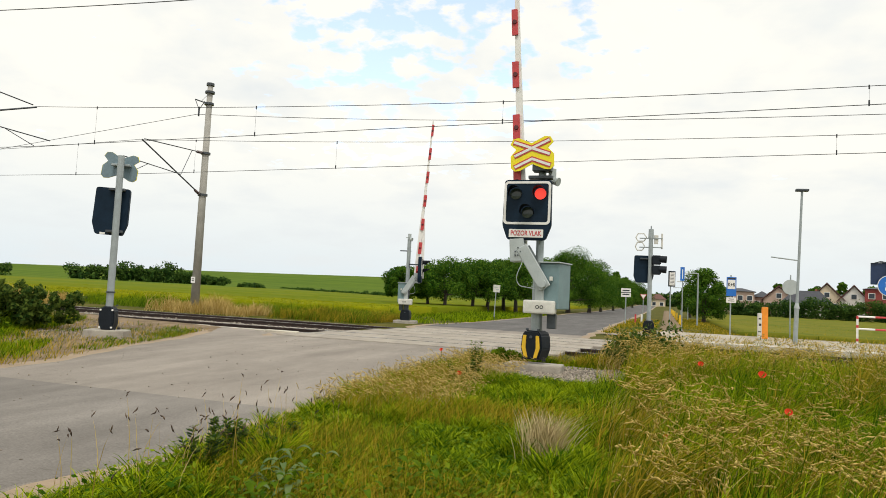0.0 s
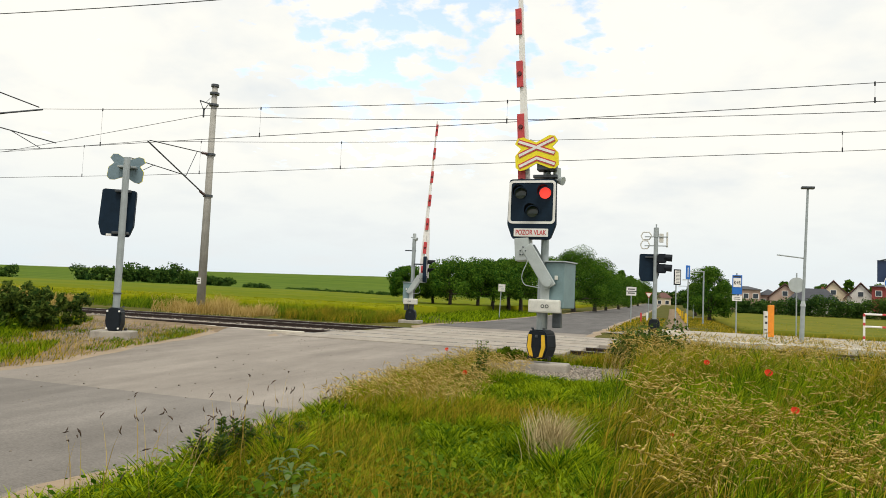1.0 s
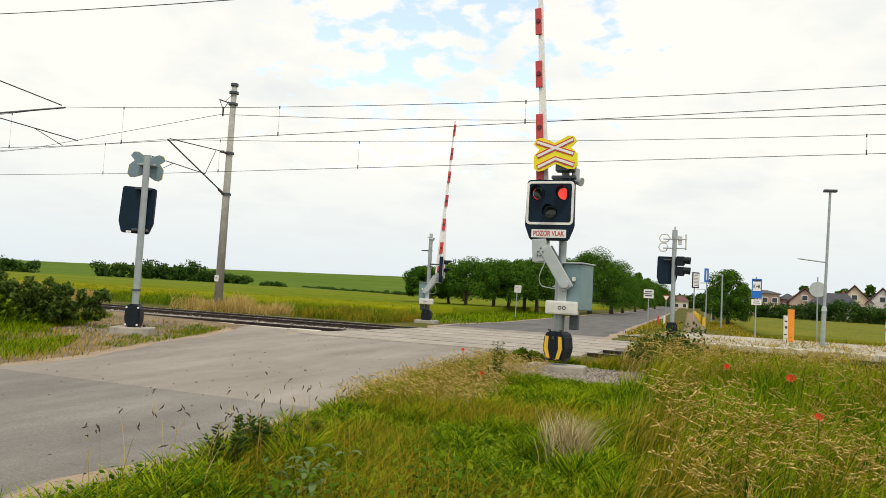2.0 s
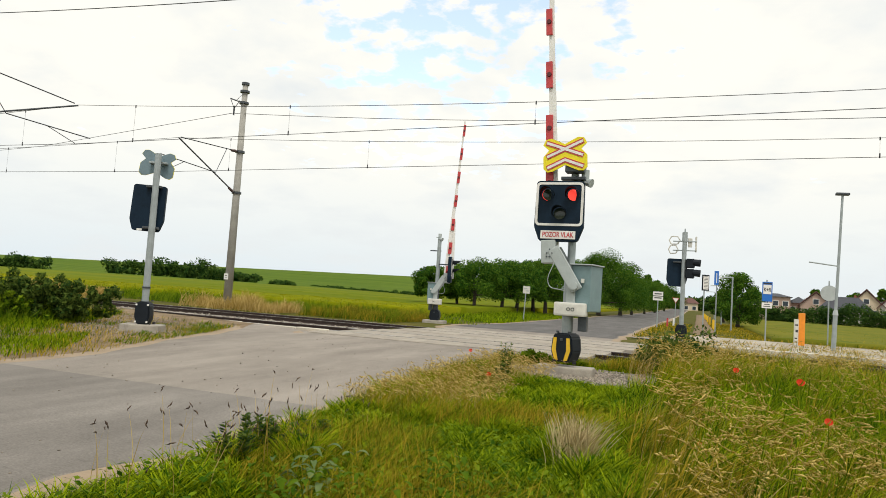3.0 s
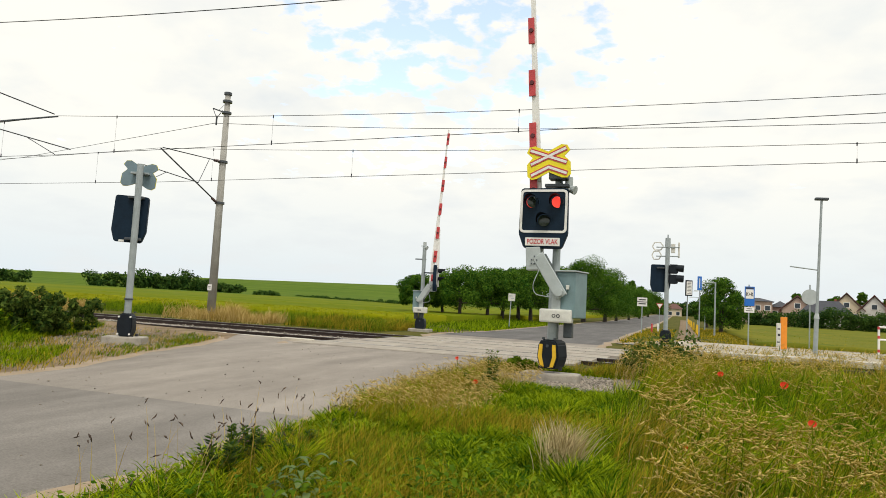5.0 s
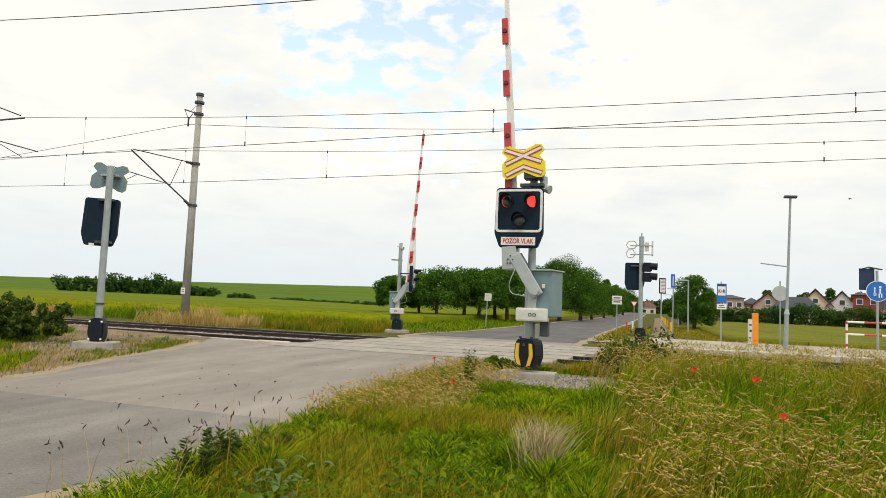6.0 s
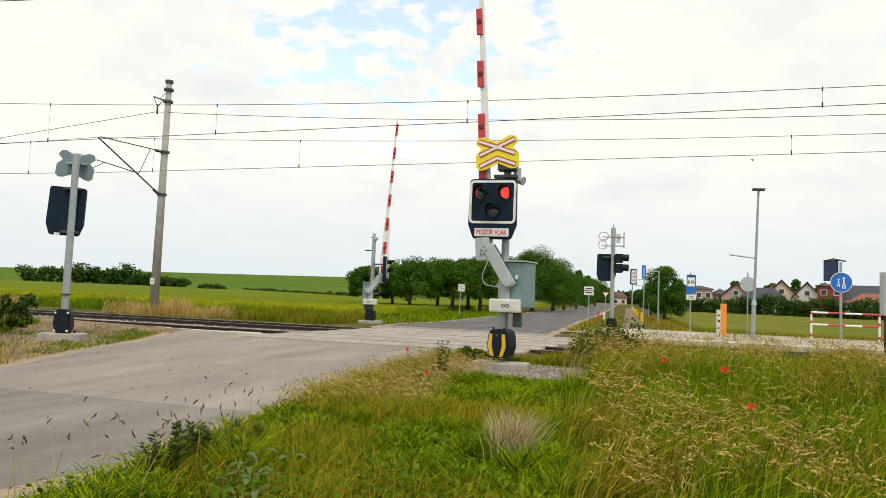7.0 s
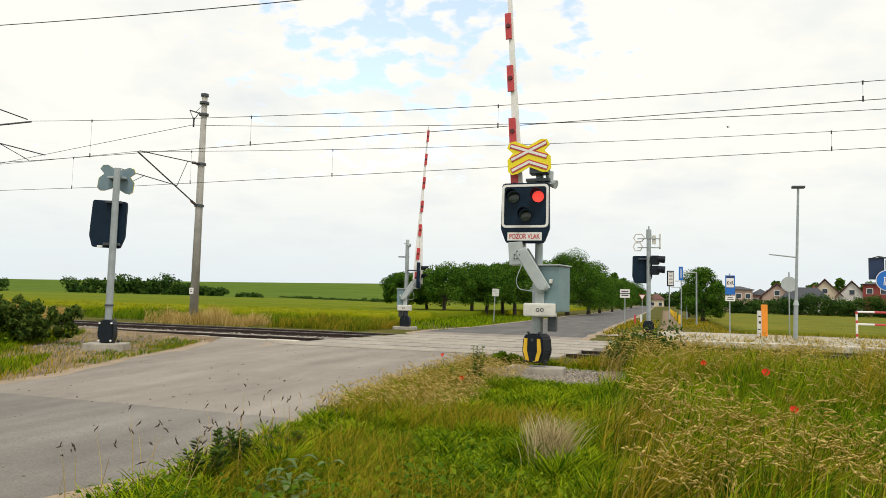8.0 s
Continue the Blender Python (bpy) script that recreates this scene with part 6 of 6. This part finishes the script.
def feather_weed(x, y, h, seed, label="feathery green yarrow-like weed at the road edge"):
    rng = random.Random(seed)
    g = float(gz(x, y))
    t = thing("tall_weed", label, "weed", pose(x, y, g))
    for s in range(5):
        bx, by = rng.gauss(0, 0.05), rng.gauss(0, 0.05)
        tx, ty, hh = rng.gauss(0, 0.10), rng.gauss(0, 0.10), h * rng.uniform(0.7, 1.0)
        part("stem", tube((bx, by, 0), (bx + tx, by + ty, hh), 0.006, 0.003, 5), M_WEED, t)
        bm = bmesh.new()
        for k in range(46):
            f = rng.uniform(0.25, 1.0)
            c = Vector((bx + tx * f, by + ty * f, hh * f))
            a = rng.uniform(0, 6.28)
            ln = 0.10 * (1.15 - 0.7 * f) * rng.uniform(0.7, 1.3)
            d = Vector((math.cos(a), math.sin(a), 0.35)) * ln
            sd = Vector((-math.sin(a), math.cos(a), 0)) * 0.017
            vs = [bm.verts.new(c), bm.verts.new(c + d * 0.5 - sd), bm.verts.new(c + d), bm.verts.new(c + d * 0.5 + sd)]
            bm.faces.new(vs)
        part("leaves", bm, M_BUSH, t)


feather_weed(*from_eye(-36.5, 0, 5.6)[:2], 0.45, 1)
feather_weed(*from_eye(-35.2, 0, 5.9)[:2], 0.44, 2)
feather_weed(*from_eye(-33.2, 0, 6.1)[:2], 0.40, 5)
feather_weed(*from_eye(-31.8, 0, 6.0)[:2], 0.34, 6)
feather_weed(*from_eye(-29.6, 0, 6.6)[:2], 0.28, 7)
feather_weed(*from_eye(-15.2, 0, 11.2)[:2], 0.75, 3, "tall green weed spire beside the gravel")
feather_weed(*from_eye(-15.6, 0, 10.9)[:2], 0.40, 4, "green leafy weed beside the gravel")


# ---- grass tufts that rock in the wind ----
TUFTS = []


def tuft_mesh(seed, n=90, dry=True):
    """One dense tuft of long curved blades; its own mesh, rooted at its base."""
    rng = np.random.default_rng(seed)
    x, y = rng.normal(0, 0.09, n), rng.normal(0, 0.09, n)
    h = 0.35 + 0.5 * rng.random(n)
    return x, y, h, rng


def grass_tuft(x, y, seed, scale):
    tx, ty, h, rng = tuft_mesh(seed)
    t = thing("grass_tuft", "tall seeding grass tuft swaying in the wind", "grass", pose(x, y, float(gz(x, y)) - 0.01), "swaying grass tufts")
    tips = blades("tussock", tx, ty, np.zeros(len(tx)), h * scale, 0.009, 0.4, 0.6, M_TALL if seed % 2 else M_GRASS, "", "", seed=seed, parent=t)
    heads = tips[:16]
    ob = seeds("seed_spray", heads, 0.10 + 0.08 * rng.random(16), 0.005 + 0.004 * rng.random(16), M_SEED, "pale seed heads", seed, per=6, parent=t)
    TUFTS.append((t, rng.uniform(0, 6.28), rng.uniform(1.6, 2.6), rng.uniform(3, 7)))


def place_tufts():
    rng = random.Random(7)
    for k in range(64):
        y = rng.uniform(4.2, 13.5)
        x = float(tall_line(y)) + rng.uniform(0.3, 0.62 * y)
        grass_tuft(x, y, 200 + k, min(1.25, 0.55 + 0.075 * y) * rng.uniform(0.85, 1.1))


place_tufts()


# ---- a small bird crossing the sky ----
def small_bird():
    t = thing("bird", "small dark bird flying over the tracks", "bird", pose(42, 60, 7.2))
    bm = bmesh.new()
    bmesh.ops.create_icosphere(bm, subdivisions=2, radius=0.045, matrix=Matrix.Diagonal((2.4, 1, 0.9, 1)))
    cyl(bm, (0.07, 0, 0), (0.19, 0, 0.005), 0.03, 0.012, 8)
    part("body", bm, M_BLACK, t, smooth=True)
    wings = []
    for s in (-1, 1):
        bm = bmesh.new()
        for k in range(4):
            a, b = k / 4, (k + 1) / 4
            c = [(-0.05 + 0.07 * f * f, s * 0.19 * f, 0.02 * f) for f in (a, b)]
            d = [(0.04 + 0.05 * f * f, s * 0.19 * f, 0.02 * f) for f in (a, b)]
            bm.faces.new([bm.verts.new(q) for q in (c[0], c[1], d[1], d[0])])
        bmesh.ops.solidify(bm, geom=bm.faces[:], thickness=0.008)
        wings.append((part("wing", bm, M_BLACK, t), s))
    return t, wings


BIRD, WINGS = small_bird()


def motions():
    """The two upper lamps flash in turn, half a second each; the lens turns its lit face to the road. Grass tufts sway."""
    flips = [0.15 + 0.5 * k for k in range(16)]
    for k, lens in LAMPS.items():
        base = lens.matrix_basis.copy()
        lit = k == 1
        ang = 180 if lit else 0
        rows = [(0.0, base @ pose(0, 0, 0, 0, 0, ang))]
        for f in flips:
            for j in range(4):
                rows.append((f - 1 / 30 + j / 30 * 0.999, base @ pose(0, 0, 0, 0, 0, ang + 60 * j)))
            ang += 180
        rows.append((8.0, base @ pose(0, 0, 0, 0, 0, ang)))
        walk(lens, rows)
    # the bird climbs towards the road, beating its wings
    walk(BIRD, [(t, pose(x, 60, z, 0, 12, 0)) for t, x, z in ((0.0, 42.0, 7.2), (3.0, 28.5, 7.4), (5.0, 19.1, 8.9), (6.5, 12.05, 12.3), (7.5, 7.35, 15.0), (8.0, 5.0, 16.35))])
    for w, s in WINGS:
        walk(w, [(0.1 * k, pose(0, 0, 0, s * (38 if k % 2 else -22), 0, 0)) for k in range(81)])
    # gusts rock the tufts to the right and back
    for t, ph, w, amp in TUFTS:
        x, y, z = t.location
        walk(t, [(0.4 * k, pose(x, y, z, 0.4 * amp * math.cos(w * 0.4 * k + ph), amp * (0.4 + math.sin(w * 0.4 * k + ph)), 0)) for k in range(21)])


motions()
